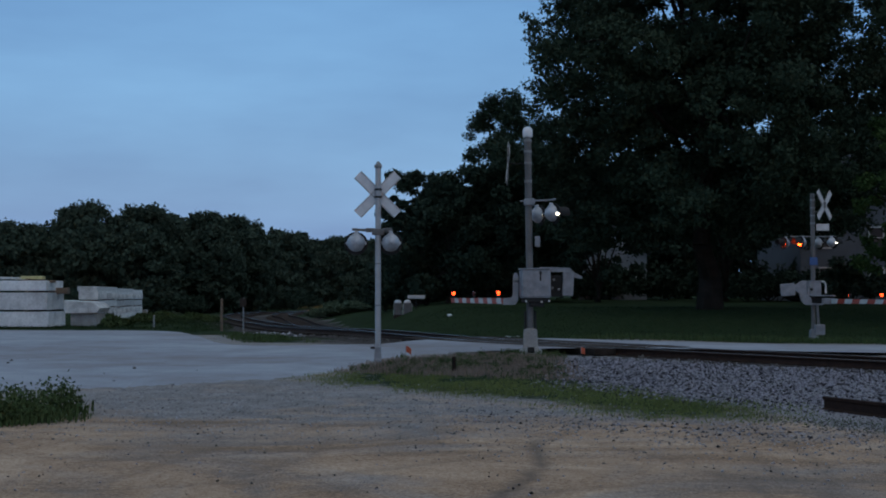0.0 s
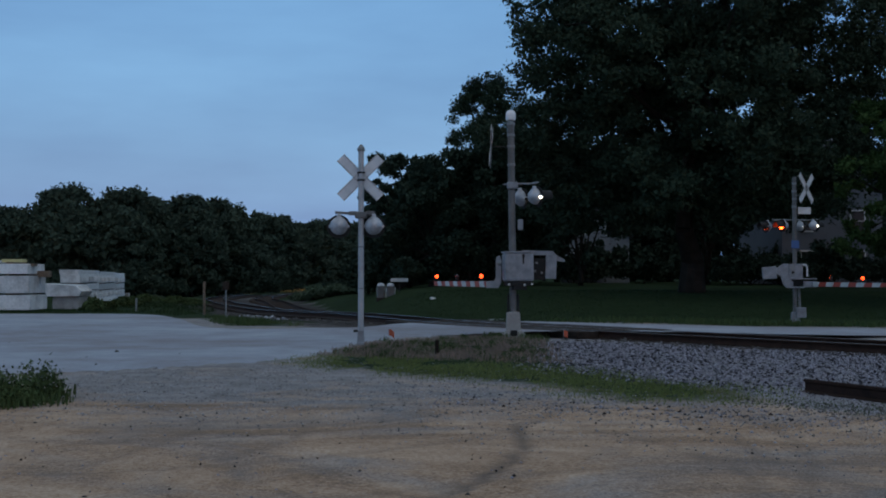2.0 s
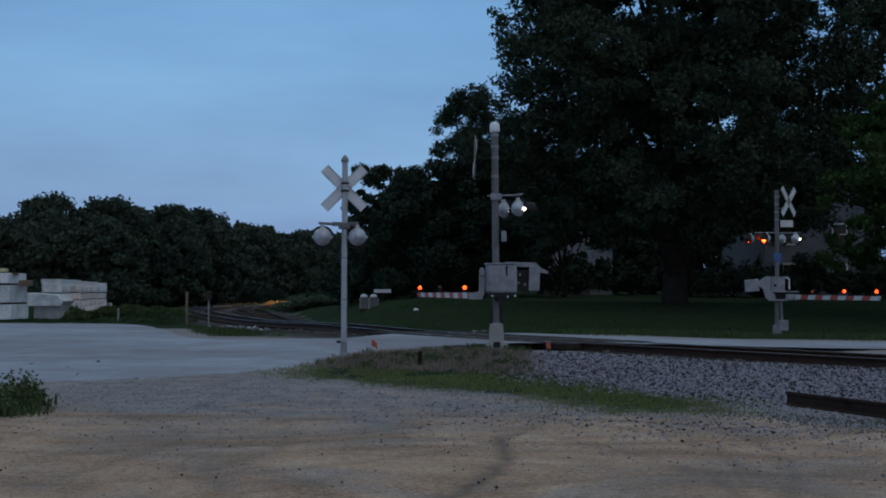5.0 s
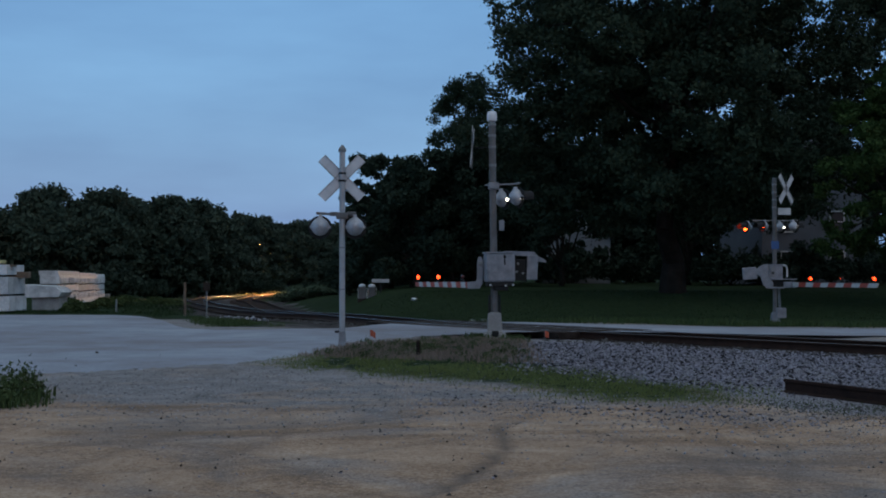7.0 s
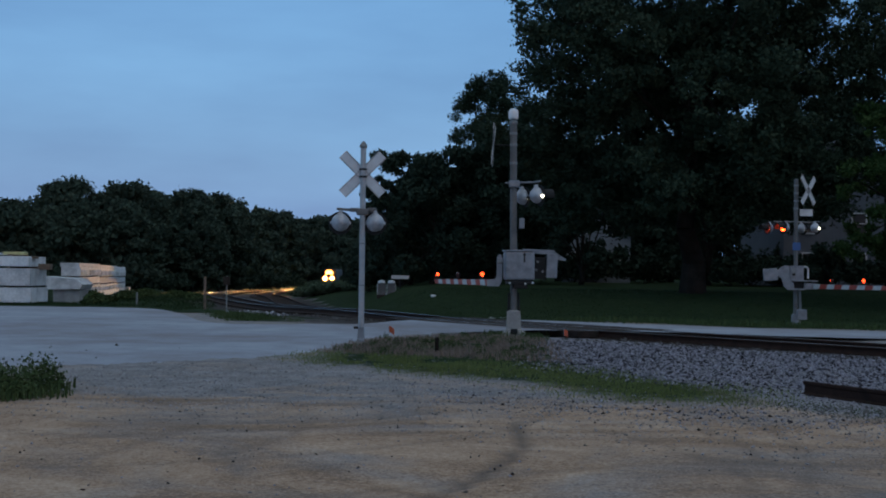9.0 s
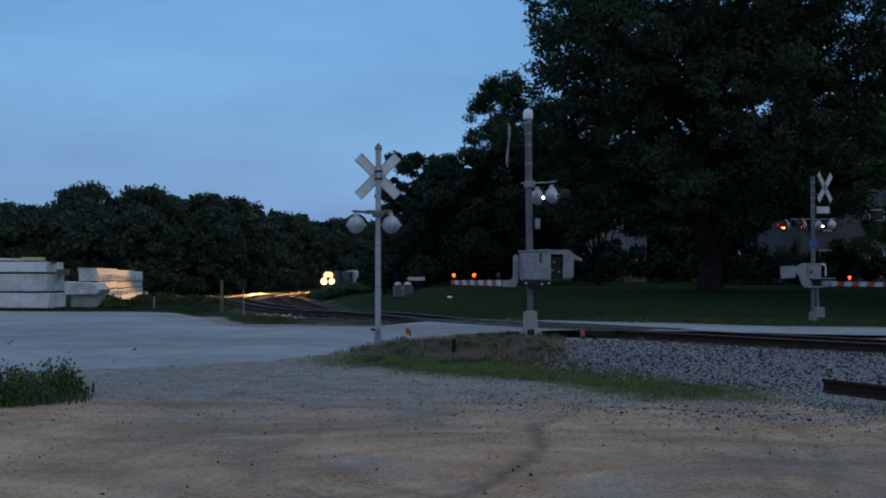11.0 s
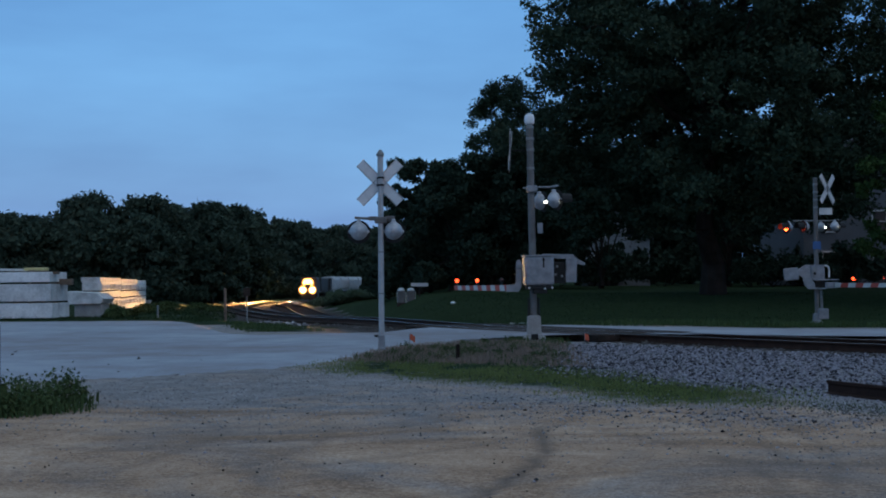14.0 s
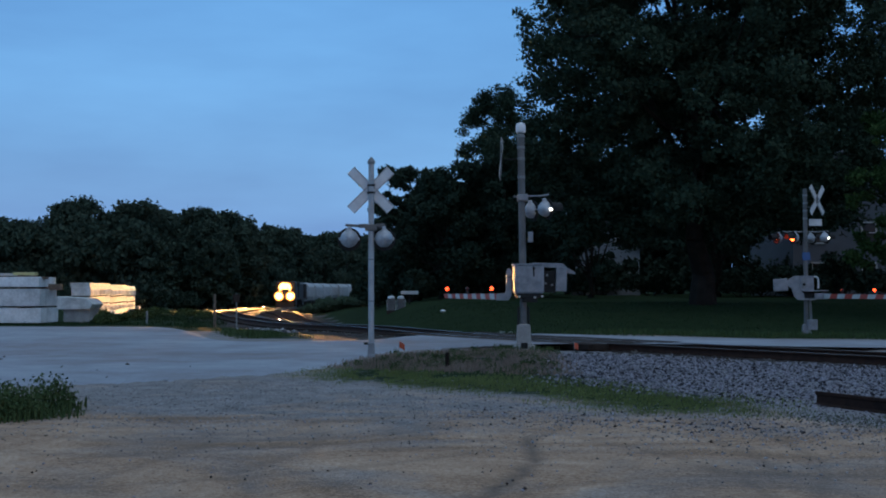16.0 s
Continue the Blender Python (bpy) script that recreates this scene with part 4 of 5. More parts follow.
WOODS = [(-66, 140, 13.5, 8), (-60, 148, 14.5, 8), (-53, 146, 13.0, 7), (-46, 150, 12.5, 7), (-40, 150, 12.5, 6), (-52, 168, 16.5, 8), (-45, 172, 16.5, 8), (-40, 188, 16.8, 6.5), (-36, 172, 14, 4.5), (-44, 205, 16, 7), (-62, 165, 15.5, 7), (-48, 195, 17, 7), (-40, 212, 17.4, 7),
         (-44, 236, 18.5, 8), (-58, 200, 16, 9), (-80, 170, 16, 9), (-70, 180, 17, 9), (-45, 262, 18.5, 8), (-45, 290, 19.5, 8), (-45, 320, 20.0, 8), (-43, 360, 21.0, 8), (-40, 400, 22, 9),
         (-34, 440, 22, 9), (-62, 440, 22, 10), (-50, 455, 23, 10), (-40, 490, 24, 10), (-76, 420, 21, 10), (-62, 610, 30, 14), (-32, 640, 30, 14), (-4, 650, 30, 14), (-26, 395, 15, 4), (-28, 470, 23.5, 9), (-22, 510, 24, 10), (-8, 550, 25, 11), (6, 590, 27, 12),
         (-23.6, 318, 13.0, 5.5), (-18, 270, 10.5, 5), (-15, 225, 9.5, 5), (-17.0, 205, 8.6, 2.3), (-14.6, 190, 8.6, 2.6), (-14, 345, 17, 7), (-8, 195, 10.5, 6), (-5, 160, 10, 5.5), (-8, 250, 14, 7), (-7, 135, 8.0, 4.2), (0, 130, 11, 6),
         (2, 112, 10.5, 5.5), (8, 108, 12, 6), (13, 104, 11, 5.5), (18, 110, 12, 6.5), (25, 108, 13, 7), (31, 104, 12, 6.5), (38, 106, 13, 7), (45, 104, 13, 7), (52, 112, 14, 8)]
for i, (x, y, h, r) in enumerate(WOODS):
    if x < -20:
        h -= max(0.0, gz(x, y) + 2.3) + (1.4 if y < 250 else 0) + (1.6 if x < -55 and y < 250 else 0) + (1.5 if 250 < y < 420 else 0)
    # beyond 125 m the leaf colour is the one paled for haze
    tree(x, y, h, r, 0.2, 95, 12000 if y > 250 else 22000, (0.16 + 0.0009 * y) * (1.2 if y > 250 else 1.0), M_FAR_HAZE if y > 125 else M_LEAF3, 20 + i, "dark broadleaf tree in the wood", "wood")


def shrub(x, y, h, r, leaves, leaf, mat, seed, label, group=""):
    rng = np.random.default_rng(seed)
    top = thing("shrub", pose(x, y, gz(x, y) - 0.05), label, "shrub", group)
    blobs = []
    for i in range(18):
        a, q = rng.uniform(0, 2 * math.pi), math.sqrt(rng.random())
        hh = h * (0.25 + 0.55 * rng.random() * (1 - 0.6 * q))
        blobs.append(((r * q * math.cos(a), r * q * math.sin(a), hh), (r * 0.32, r * 0.32, hh * 0.55)))
    cr = new("crown", crown_mesh("crown", blobs, leaves, leaf, mat, rng))
    cr.parent = top
    bm = bmesh.new()
    for b in blobs[:6]:
        rod(bm, (b[0][0] * 0.2, b[0][1] * 0.2, 0), b[0], 0.03, 0.01, 5)
    part("stem", bm, M_BARK, top)


for i in range(18):
    shrub(3.0 + 2.3 * i + random.uniform(-0.6, 0.6), 92 + random.uniform(-6, 4), random.uniform(2.3, 3.3), 1.9, 2600, 0.15, M_LEAF3, 120 + i, "dark hedge shrub behind the lawn", "hedge")
for i in range(9):
    shrub(17.5 + 1.55 * i + random.uniform(-0.4, 0.4), 82.5 + random.uniform(-1, 1), random.uniform(2.0, 2.7), 1.5, 2200, 0.13, M_LEAF3, 160 + i, "dark hedge shrub before the grey house", "hedge")
SHRUB = "pale green shrub beside the railway"
for i, (x, y, h, r) in enumerate(((-13.2, 109, 1.1, 1.3), (-12.2, 108, 1.25, 1.3), (-11.0, 106, 1.3, 1.5), (-9.0, 105, 1.1, 1.6), (-7.0, 102, 1.0, 1.6))):
    shrub(x, y, h, r, 5000, 0.10, M_BUSH, 80 + i, SHRUB, "shrubs")
for i, (x, y, h, r) in enumerate(((-6.0, 86, 3.0, 1.6), (-4.0, 84, 3.4, 1.8), (-7.0, 118, 3.8, 2.2), (-9.2, 150, 5.0, 3.0), (-11, 180, 6.0, 3.5))):
    shrub(x, y, h, r, 5000, 0.14, M_LEAF3, 90 + i, "dark undergrowth at the foot of the trees", "undergrowth")
for i, (x, y, h, r) in enumerate(((-22.6, 79, 0.75, 0.8), (-23.6, 84, 0.9, 1.0), (-25.0, 86, 0.9, 1.0), (-24.9, 96, 0.7, 1.1), (-20.6, 100, 0.5, 1.1), (-22.0, 104, 0.55, 1.1), (-23.8, 109, 0.6, 1.2), (-25.6, 114, 0.6, 1.2), (-27.2, 106, 0.8, 1.3), (-28.6, 116, 0.8, 1.3))):
    shrub(x, y, h, r, 2400, 0.09, M_WEED, 140 + i, "low dark weeds before the concrete slabs", "weeds by the slabs")
for i, (x, y, h, r) in enumerate(((-41, 132, 2.6, 3), (-38, 140, 2.4, 2.6), (-46, 126, 2.8, 3.2), (-55, 128, 3, 3.4), (-37.5, 165, 3.2, 3), (-38.5, 190, 3.6, 3), (-38, 250, 4.5, 3), (-40, 300, 4.5, 3.4))):
    shrub(x, y, h, r, 5000, 0.17, M_LEAF3, 100 + i, "dark undergrowth at the foot of the trees", "undergrowth")


# ---- concrete stacks ----
def slab(parent, x, y, z, l, w, h, turn, mat):
    bm = bmesh.new()
    box(bm, (0, 0, 0), (l, w, h), 0.03)
    part("slab", bm, mat, parent, at=pose(x, y, z + h / 2, 0, 0, turn))


def build_stacks():
    a = thing("slab_stack", pose(-21.05, 54, gz(-21.05, 54)), "stack of pale precast concrete slabs on timbers", "concrete slabs")
    z = 0.06
    for k, h in enumerate((0.62, 0.72, 0.42)):
        slab(a, random.uniform(-0.06, 0.06), 0, z, 6.4, 2.2, h, random.uniform(-0.6, 0.6), M_CONC)
        z += h
        for x in (-2.3, 2.3):
            bm = bmesh.new()
            box(bm, (x, 0, z + 0.04), (0.12, 2.1, 0.08), 0.005)
            part("timber", bm, M_WOOD, a)
        z += 0.08
    bm = bmesh.new()
    box(bm, (-0.6, 0.1, 0.05), (4.4, 1.9, 0.10), 0.03, pose(0, 0, z, 0, 1.0, 1.0))
    part("cover_sheet", bm, M_WHITE, a, "white cover sheet on the slabs")
    bm = bmesh.new()
    box(bm, (2.35, -0.4, z + 0.05), (0.9, 0.5, 0.13), 0.02)
    part("board", bm, M_YELLOW, a, "pale yellow board")
    bm = bmesh.new()
    box(bm, (3.2, 0.3, z - 0.5), (0.9, 0.35, 0.26), 0.02)
    part("timber", bm, M_WOOD, a)
    bm = bmesh.new()
    box(bm, (3.05, -0.5, z - 0.12), (0.5, 0.4, 0.1), 0.01)
    part("timber", bm, M_WOOD, a)
    z0 = gz(-26.9, 88)
    b = thing("slab_stack", pose(-26.9, 88, z0, 0, 0, 10.7), "long stack of ribbed concrete slabs lit by the train", "concrete slabs")
    # three lengths of long slabs, end to end, five courses high
    for i, (start, ln) in enumerate(((0.0, 15.6), (15.9, 16.6), (32.8, 11.0))):
        along = start + ln / 2
        z = gz(-26.9 - 0.186 * along, 88 + 0.983 * along) - z0 - 0.05
        for k, h in enumerate((0.52, 0.56, 0.50, 0.62, 0.30)):
            inset = (0.0, 0.03, 0.05, 0.0, 0.04)[k] + random.uniform(-0.02, 0.02)
            slab(b, -inset, along + random.uniform(-0.15, 0.15), z, 1.3, ln, h, random.uniform(-0.2, 0.2), M_CONC)
            if k in (1, 3):
                for q in np.arange(start + 0.6, start + ln - 0.4, 1.25):
                    bm = bmesh.new()
                    box(bm, (0.64 - inset, q + random.uniform(-0.1, 0.1), z + h * 0.42), (0.16, 0.5, h * 0.62), 0.07)
                    part("rib", bm, M_CONC, b)
            z += h
            if k in (1, 2):
                for q in (0.15, 0.4, 0.65, 0.88):
                    bm = bmesh.new()
                    box(bm, (0, start + ln * q, z + 0.04), (1.15, 0.14, 0.08), 0.005)
                    part("timber", bm, M_WOOD, b)
                z += 0.08
    bm = bmesh.new()
    box(bm, (0.3, 45.4, gz(-35.3, 132) - z0 + 0.3), (1.4, 2.4, 0.6), 0.03)
    part("slab", bm, M_CONCD, b)
    c = thing("concrete_trough", pose(-24.8, 81, gz(-24.8, 81)), "tapered grey concrete trough on a dark block", "concrete block")
    bm = bmesh.new()
    vs = [bm.verts.new(p) for y in (-1.2, 1.2) for p in ((-1.0, y, 0.83), (1.0, y, 0.86), (1.18, y, 1.15), (0.8, y, 1.5), (-1.28, y, 1.64))]
    for f in ((4, 3, 2, 1, 0), (5, 6, 7, 8, 9)):
        bm.faces.new([vs[q] for q in f])
    for q in range(5):
        bm.faces.new((vs[q], vs[(q + 1) % 5], vs[(q + 1) % 5 + 5], vs[q + 5]))
    part("trough", bm, M_CONC, c)
    bm = bmesh.new()
    box(bm, (0.1, 0, 0.40), (1.7, 1.8, 0.88), 0.06)
    part("block", bm, M_CONCD, c)


build_stacks()


# ---- house behind the trees ----
def build_house(x, y, w, d, h, rise, turn, label, siding):
    top = thing("house", pose(x, y, gz(x, y), 0, 0, turn), label, "house")
    bm = bmesh.new()
    vs = []
    for yy in (-d / 2, d / 2):
        vs.append([bm.verts.new(p) for p in ((-w / 2, yy, -0.3), (w / 2, yy, -0.3), (w / 2, yy, h), (0, yy, h + rise), (-w / 2, yy, h))])
    bm.faces.new(vs[0])
    bm.faces.new(list(reversed(vs[1])))
    for i in range(5):
        if i in (2, 3):
            continue
        j = (i + 1) % 5
        bm.faces.new((vs[0][i], vs[1][i], vs[1][j], vs[0][j]))
    part("wall", bm, siding, top)
    for sx in (-1, 1):
        bm = bmesh.new()
        a = math.degrees(math.atan2(rise, w / 2))
        ln = math.hypot(rise, w / 2) + 0.45
        box(bm, (0, 0, 0), (ln, d + 0.8, 0.12), 0.01, pose(sx * (w / 4 + 0.14), 0, h + rise / 2 - 0.06, 0, sx * a, 0))
        part("roof", bm, M_ROOF, top)
    for k, (wx, wz) in enumerate(((-w / 4, 1.5), (w / 4, 1.5), (-w / 4, 4.2), (w / 4, 4.2))):
        bm = bmesh.new()
        for bx, bz, sx, sz in ((-0.5, 0, 0.1, 1.5), (0.5, 0, 0.1, 1.5), (0, 0.7, 0.9, 0.1), (0, -0.7, 0.9, 0.1), (0, 0, 0.9, 0.05)):
            box(bm, (wx + bx, -d / 2 - 0.03, wz + bz), (sx, 0.08, sz), 0.005)
        win = part("window", bm, M_WHITE, top)
        bm = bmesh.new()
        box(bm, (wx, -d / 2 - 0.012, wz), (0.92, 0.02, 1.36))
        part("pane", bm, M_GLASS, win)


build_house(24.2, 90, 7.0, 8.0, 7.2, 2.4, 8, "grey sided house half hidden behind trees", M_SIDING)
build_house(10.2, 98, 5.0, 6.0, 3.6, 1.8, -6, "pale house glimpsed through the trees", M_PALE)


# ---- lineside things ----
def post(x, y, h, r, mat, label, name="marker_post", board=None, board_mat=None):
    top = thing(name, pose(x, y, gz(x, y)), label, "post" if board is None else "sign")
    bm = bmesh.new()
    lathe(bm, [(r, -0.1), (r, h), (r * 0.5, h + 0.02)], 8)
    part("pole", bm, mat, top)
    if board:
        bm = bmesh.new()
        box(bm, (0, -r - 0.02, h - board[1] / 2), (board[0], 0.02, board[1]), 0.006)
        part("board", bm, board_mat, top)


post(-13.2, 66, 1.75, 0.07, M_WOOD, "weathered wooden post beside the railway")
post(-9.7, 53, 1.55, 0.03, M_GREY, "small sign on a thin post", "sign_post", (0.28, 0.34), M_TIE)
post(-3.55, 74, 0.78, 0.035, M_BLACK, "wide white board on a dark post", "sign_post", (1.0, 0.2), M_WHITE)
post(-5.92, 15.6, 1.0, 0.028, M_BLACK, "thin dark post among the weeds")
post(-0.45, 24.0, 0.28, 0.04, M_TIE, "short dark stub in the grass", "stub_post")
post(-16.2, 64, 0.9, 0.05, M_GREY, "short grey post beside the stack")


def white_stone(x, y):
    bm = bmesh.new()
    bmesh.ops.create_icosphere(bm, subdivisions=2, radius=0.14)
    for v in bm.verts:
        v.co *= 1 + 0.35 * noise.noise(v.co * 6)
        v.co.z *= 0.5
    ob = new("stone", finish(bm, "stone", M_BRIGHT))
    ob.matrix_basis = pose(x, y, gz(x, y) + 0.05)
    tagged(ob, "pale stone lying on the grass bank", "stone")


white_stone(-1.35, 61.0)


def cabinet(x, y, z):
    top = thing("relay_cabinet", pose(x, y, z, 0, 0, 6), "small grey railway cabinet with pale rounded top", "cabinet", "cabinets")
    bm = bmesh.new()
    box(bm, (0, 0, -0.2), (0.5, 0.46, 0.42), 0.02)
    part("plinth", bm, M_TIE, top)
    bm = bmesh.new()
    box(bm, (0, 0, 0.34), (0.40, 0.36, 0.68), 0.05)
    part("body", bm, M_OLD, top)
    bm = bmesh.new()
    lathe(bm, [(0.20, 0.66), (0.21, 0.70), (0.19, 0.77), (0.12, 0.82), (0.03, 0.84)], 16)
    part("lid", bm, M_BLADE, top, smooth=True)
    for q in (-0.24, 0.24):
        bm = bmesh.new()
        rod(bm, (q, -0.2, 0), (q, -0.2, 0.62), 0.016, seg=6)
        part("corner_post", bm, M_WHITE, top)


cabinet(-4.55, 73, gz(-4.3, 73))
cabinet(-4.0, 73, gz(-4.3, 73))


def flag(x, y, turn):
    top = thing("marker_flag", pose(x, y, gz(x, y), 0, 0, turn), "small orange marker flag on a wire stake", "flag", "marker flags")
    bm = bmesh.new()
    rod(bm, (0, 0, 0), (0, 0, 0.36), 0.006, seg=5)
    part("stake", bm, M_GREY, top)
    bm = bmesh.new()
    a = [bm.verts.new((0.01 + 0.038 * i, 0.02 * math.sin(i * 1.4), 0.22 + zz - 0.014 * i)) for i in range(5) for zz in (0, 0.13)]
    b = [bm.verts.new((v.co.x, v.co.y + 0.004, v.co.z)) for v in a]
    for i in range(4):
        bm.faces.new((a[2 * i], a[2 * i + 2], a[2 * i + 3], a[2 * i + 1]))
        bm.faces.new((b[2 * i + 1], b[2 * i + 3], b[2 * i + 2], b[2 * i]))
    part("flag", bm, M_ORANGE, top)


flag(-1.55, 27.6, -38)
flag(2.18, 27.4, 58)


def loose_rail(p, q, label):
    p, q = Vector((*p, gz(*p) + 0.172)), Vector((*q, gz(*q) + 0.172))
    bm = bmesh.new()
    d = (q - p).normalized()
    left = Vector((-d.y, d.x, 0))
    rings = [[bm.verts.new(c + left * u + Vector((0, 0, v - 0.172))) for u, v in RAIL] for c in (p, q)]
    n = len(RAIL)
    for i in range(n):
        bm.faces.new((rings[0][i], rings[0][(i + 1) % n], rings[1][(i + 1) % n], rings[1][i]))
    bm.faces.new(list(reversed(rings[0])))
    bm.faces.new(rings[1])
    ob = new("loose_rail", finish(bm, "loose_rail", M_RUST))
    tagged(ob, label, "rail")


loose_rail((4.42, 16.6), (6.6, 11.6), "rusty length of rail lying on the gravel")


def crossing_panels():
    top = thing("timber_crossing", Matrix(), "dark timber level crossing between the rails", "level crossing")
    for s0 in np.arange(float(np.interp(33.6, PATH_NP[:, 1], ARC)), float(np.interp(42.5, PATH_NP[:, 1], ARC)), 1.22):
        for side in (-1.25, -0.35, 0.0, 0.35, 1.25):
            p, d, left = on_line(s0 + 0.6, side)
            bm = bmesh.new()
            w = 0.34 if abs(side) < 1 else 0.7
            box(bm, (0, 0, 0), (1.2, w - 0.015, 0.16), 0.01)
            part("timber", bm, M_TIE, top, at=Matrix.Translation(p + Vector((0, 0, -0.085))) @ Matrix.Rotation(math.atan2(d.y, d.x), 4, "Z"))


crossing_panels()


# ---- stones and plants, too many to count ----
def sample(rng, poly, count, soft=0.2):
    pts = np.array(poly)
    lo, hi = pts.min(0) - soft, pts.max(0) + soft
    out = np.zeros((0, 2))
    while len(out) < count:
        c = lo + (hi - lo) * rng.random((count * 2, 2))
        keep = inside(poly, c[:, 0], c[:, 1], soft) > rng.random(len(c))
        out = np.concatenate([out, c[keep]])
    return out[:count]


def stones(name, xy, lo, hi, mat, label, seed, sink=0.25):
    rng = np.random.default_rng(seed)
    n = len(xy)
    size = lo + (hi - lo) * rng.random(n) ** 2.2
    base = np.array(((1, 0, 0), (0, 1, 0), (-1, 0, 0), (0, -1, 0), (0, 0, 1), (0, 0, -1)), float)
    tris = np.array(((0, 1, 4), (1, 2, 4), (2, 3, 4), (3, 0, 4), (1, 0, 5), (2, 1, 5), (3, 2, 5), (0, 3, 5)))
    jit = base[None] * rng.uniform(0.55, 1.3, (n, 6, 1)) + rng.normal(0, 0.22, (n, 6, 3))
    a = rng.uniform(0, 6.283, n)
    ca, sa = np.cos(a)[:, None], np.sin(a)[:, None]
    v = np.stack([jit[..., 0] * ca - jit[..., 1] * sa, jit[..., 0] * sa + jit[..., 1] * ca, jit[..., 2] * 0.75], -1) * size[:, None, None]
    z = ground_z(xy[:, 0], xy[:, 1]) + size * (0.5 - sink)
    v += np.stack([xy[:, 0], xy[:, 1], z], -1)[:, None]
    f = (tris[None] + 6 * np.arange(n)[:, None, None]).reshape(-1, 3)
    tagged(new(name, raw_mesh(name, v.reshape(-1, 3), f, mat)), label, "stones", kind="stuff")


def blades(name, xy, lo, hi, width, mat, label, seed, lean=0.5, category="grass"):
    rng = np.random.default_rng(seed)
    n = len(xy)
    h = lo + (hi - lo) * rng.random(n) ** 1.5
    a = rng.uniform(0, 6.283, n)
    d = np.stack([np.cos(a), np.sin(a), np.zeros(n)], -1)
    w = np.stack([-np.sin(a), np.cos(a), np.zeros(n)], -1) * (width * rng.uniform(0.6, 1.4, n))[:, None]
    base = np.stack([xy[:, 0], xy[:, 1], ground_z(xy[:, 0], xy[:, 1]) - 0.01], -1)
    up = np.array((0, 0, 1.0))
    bend = (lean * rng.random(n) * h)[:, None] * d
    mid = base + up * (h * 0.6)[:, None] + bend * 0.35
    tip = base + up * h[:, None] * 0.96 + bend
    v = np.stack([base - w, base + w, mid + w * 0.7, mid - w * 0.7, tip + w * 0.08, tip - w * 0.08], 1).reshape(-1, 3)
    f = (np.array(((0, 1, 2, 3), (3, 2, 4, 5)))[None] + 6 * np.arange(n)[:, None, None]).reshape(-1, 4)
    tagged(new(name, raw_mesh(name, v, f, mat)), label, category, kind="stuff")


def patchy(xy, bare, scale=1.0):
    """Only those of the places that lie within patches, with bare ground between."""
    keep = [noise.noise(Vector((x * scale, y * 0.5 * scale, 3.3))) + 0.4 * noise.noise(Vector((x * 3.1, y * 1.7, 8.1))) > bare for x, y in xy]
    return xy[np.array(keep)]


_r = np.random.default_rng(11)
BALLAST = ((1.7, 30.0), (1.4, 20.5), (3.6, 17.4), (4.5, 16.2), (6.4, 14.8), (9.5, 13.4), (11.5, 19.5), (7.5, 26.0), (4.2, 31.0))
stones("ballast", sample(_r, BALLAST, 36000, 0.7), 0.009, 0.035, M_STONE, "loose grey track ballast", 12)
_t = _r.uniform(0, 1, 5000)
_s = 8 + 75 * _t
_p = np.array([tuple(on_line(float(q), float(w))[0])[:2] for q, w in zip(_s, _r.choice((-1, 1), 5000) * _r.uniform(0.05, 2.4, 5000))])
_p = _p[(_p[:, 1] < 32.5) | (_p[:, 1] > 44)]
stones("ballast", _p, 0.025, 0.07, M_DSTONE, "dark ballast between the ties", 13)
_q = np.array([tuple(on_line(float(q), float(w))[0])[:2] for q, w in zip(_r.uniform(2, 33, 5200), _r.uniform(1.0, 2.6, 5200))])
stones("ballast", _q[_q[:, 1] < 32.0], 0.015, 0.045, M_STONE, "grey ballast heaped against the near rail", 20)
GRAVEL = ((-9, 18.0), (-6.4, 18.6), (-4.4, 20.6), (-2.6, 22.0), (0.0, 18.6), (2.2, 15.2), (4.2, 14.6), (6.5, 12.6), (5.5, 11.0), (2.0, 12.6), (-2.0, 15.0), (-6.0, 14.0))
stones("gravel", sample(_r, GRAVEL, 15000, 2.2), 0.004, 0.020, M_GRIT, "fine grey gravel at the edge of the yard", 14, 0.5)
COARSE = ((-0.4, 17.6), (0.9, 16.8), (1.9, 14.9), (3.4, 15.0), (5.5, 13.6), (6.0, 12.2), (2.2, 13.2), (0.4, 15.0))
stones("gravel", sample(_r, COARSE, 1700, 0.9), 0.006, 0.026, M_STONE, "coarse grey stones strayed from the ballast", 19, 0.45)
YARD = ((-7, 17), (7, 16), (5.5, 6.5), (-5.5, 6.5))
stones("pebbles", sample(_r, YARD, 320, 0.5), 0.004, 0.02, M_DSTONE, "dark pebbles scattered on the sand", 15, 0.4)
stones("pebbles", sample(_r, YARD, 1200, 0.5), 0.004, 0.016, M_STONE, "pale pebbles scattered on the sand", 16)
ROADBITS = ((-7, 19.6), (-4.4, 21.4), (-3.0, 24), (-8, 30), (-12, 26))
stones("pebbles", sample(_r, ROADBITS, 60, 0.5), 0.012, 0.04, M_DSTONE, "dark stones lying on the road", 17, -0.3)
RUBBLE = ((-8.1, 46.2), (-7.0, 45.2), (-6.5, 46.3), (-7.5, 47.2))
stones("rubble", sample(_r, RUBBLE, 80, 0.4), 0.04, 0.15, M_RUBBLE, "heap of pale rubble by the railway", 18)
VERGE = ((-2.6, 22.0), (-1.2, 20.1), (0.9, 18.0), (2.1, 15.7), (3.3, 15.5), (3.6, 17.0), (1.5, 20.6), (-0.6, 22.8), (-2.4, 23.8))
blades("grass_strip", patchy(sample(_r, VERGE, 24000, 0.9), -0.3), 0.015, 0.06, 0.006, M_GRASS, "short green grass between gravel and ballast", 21)
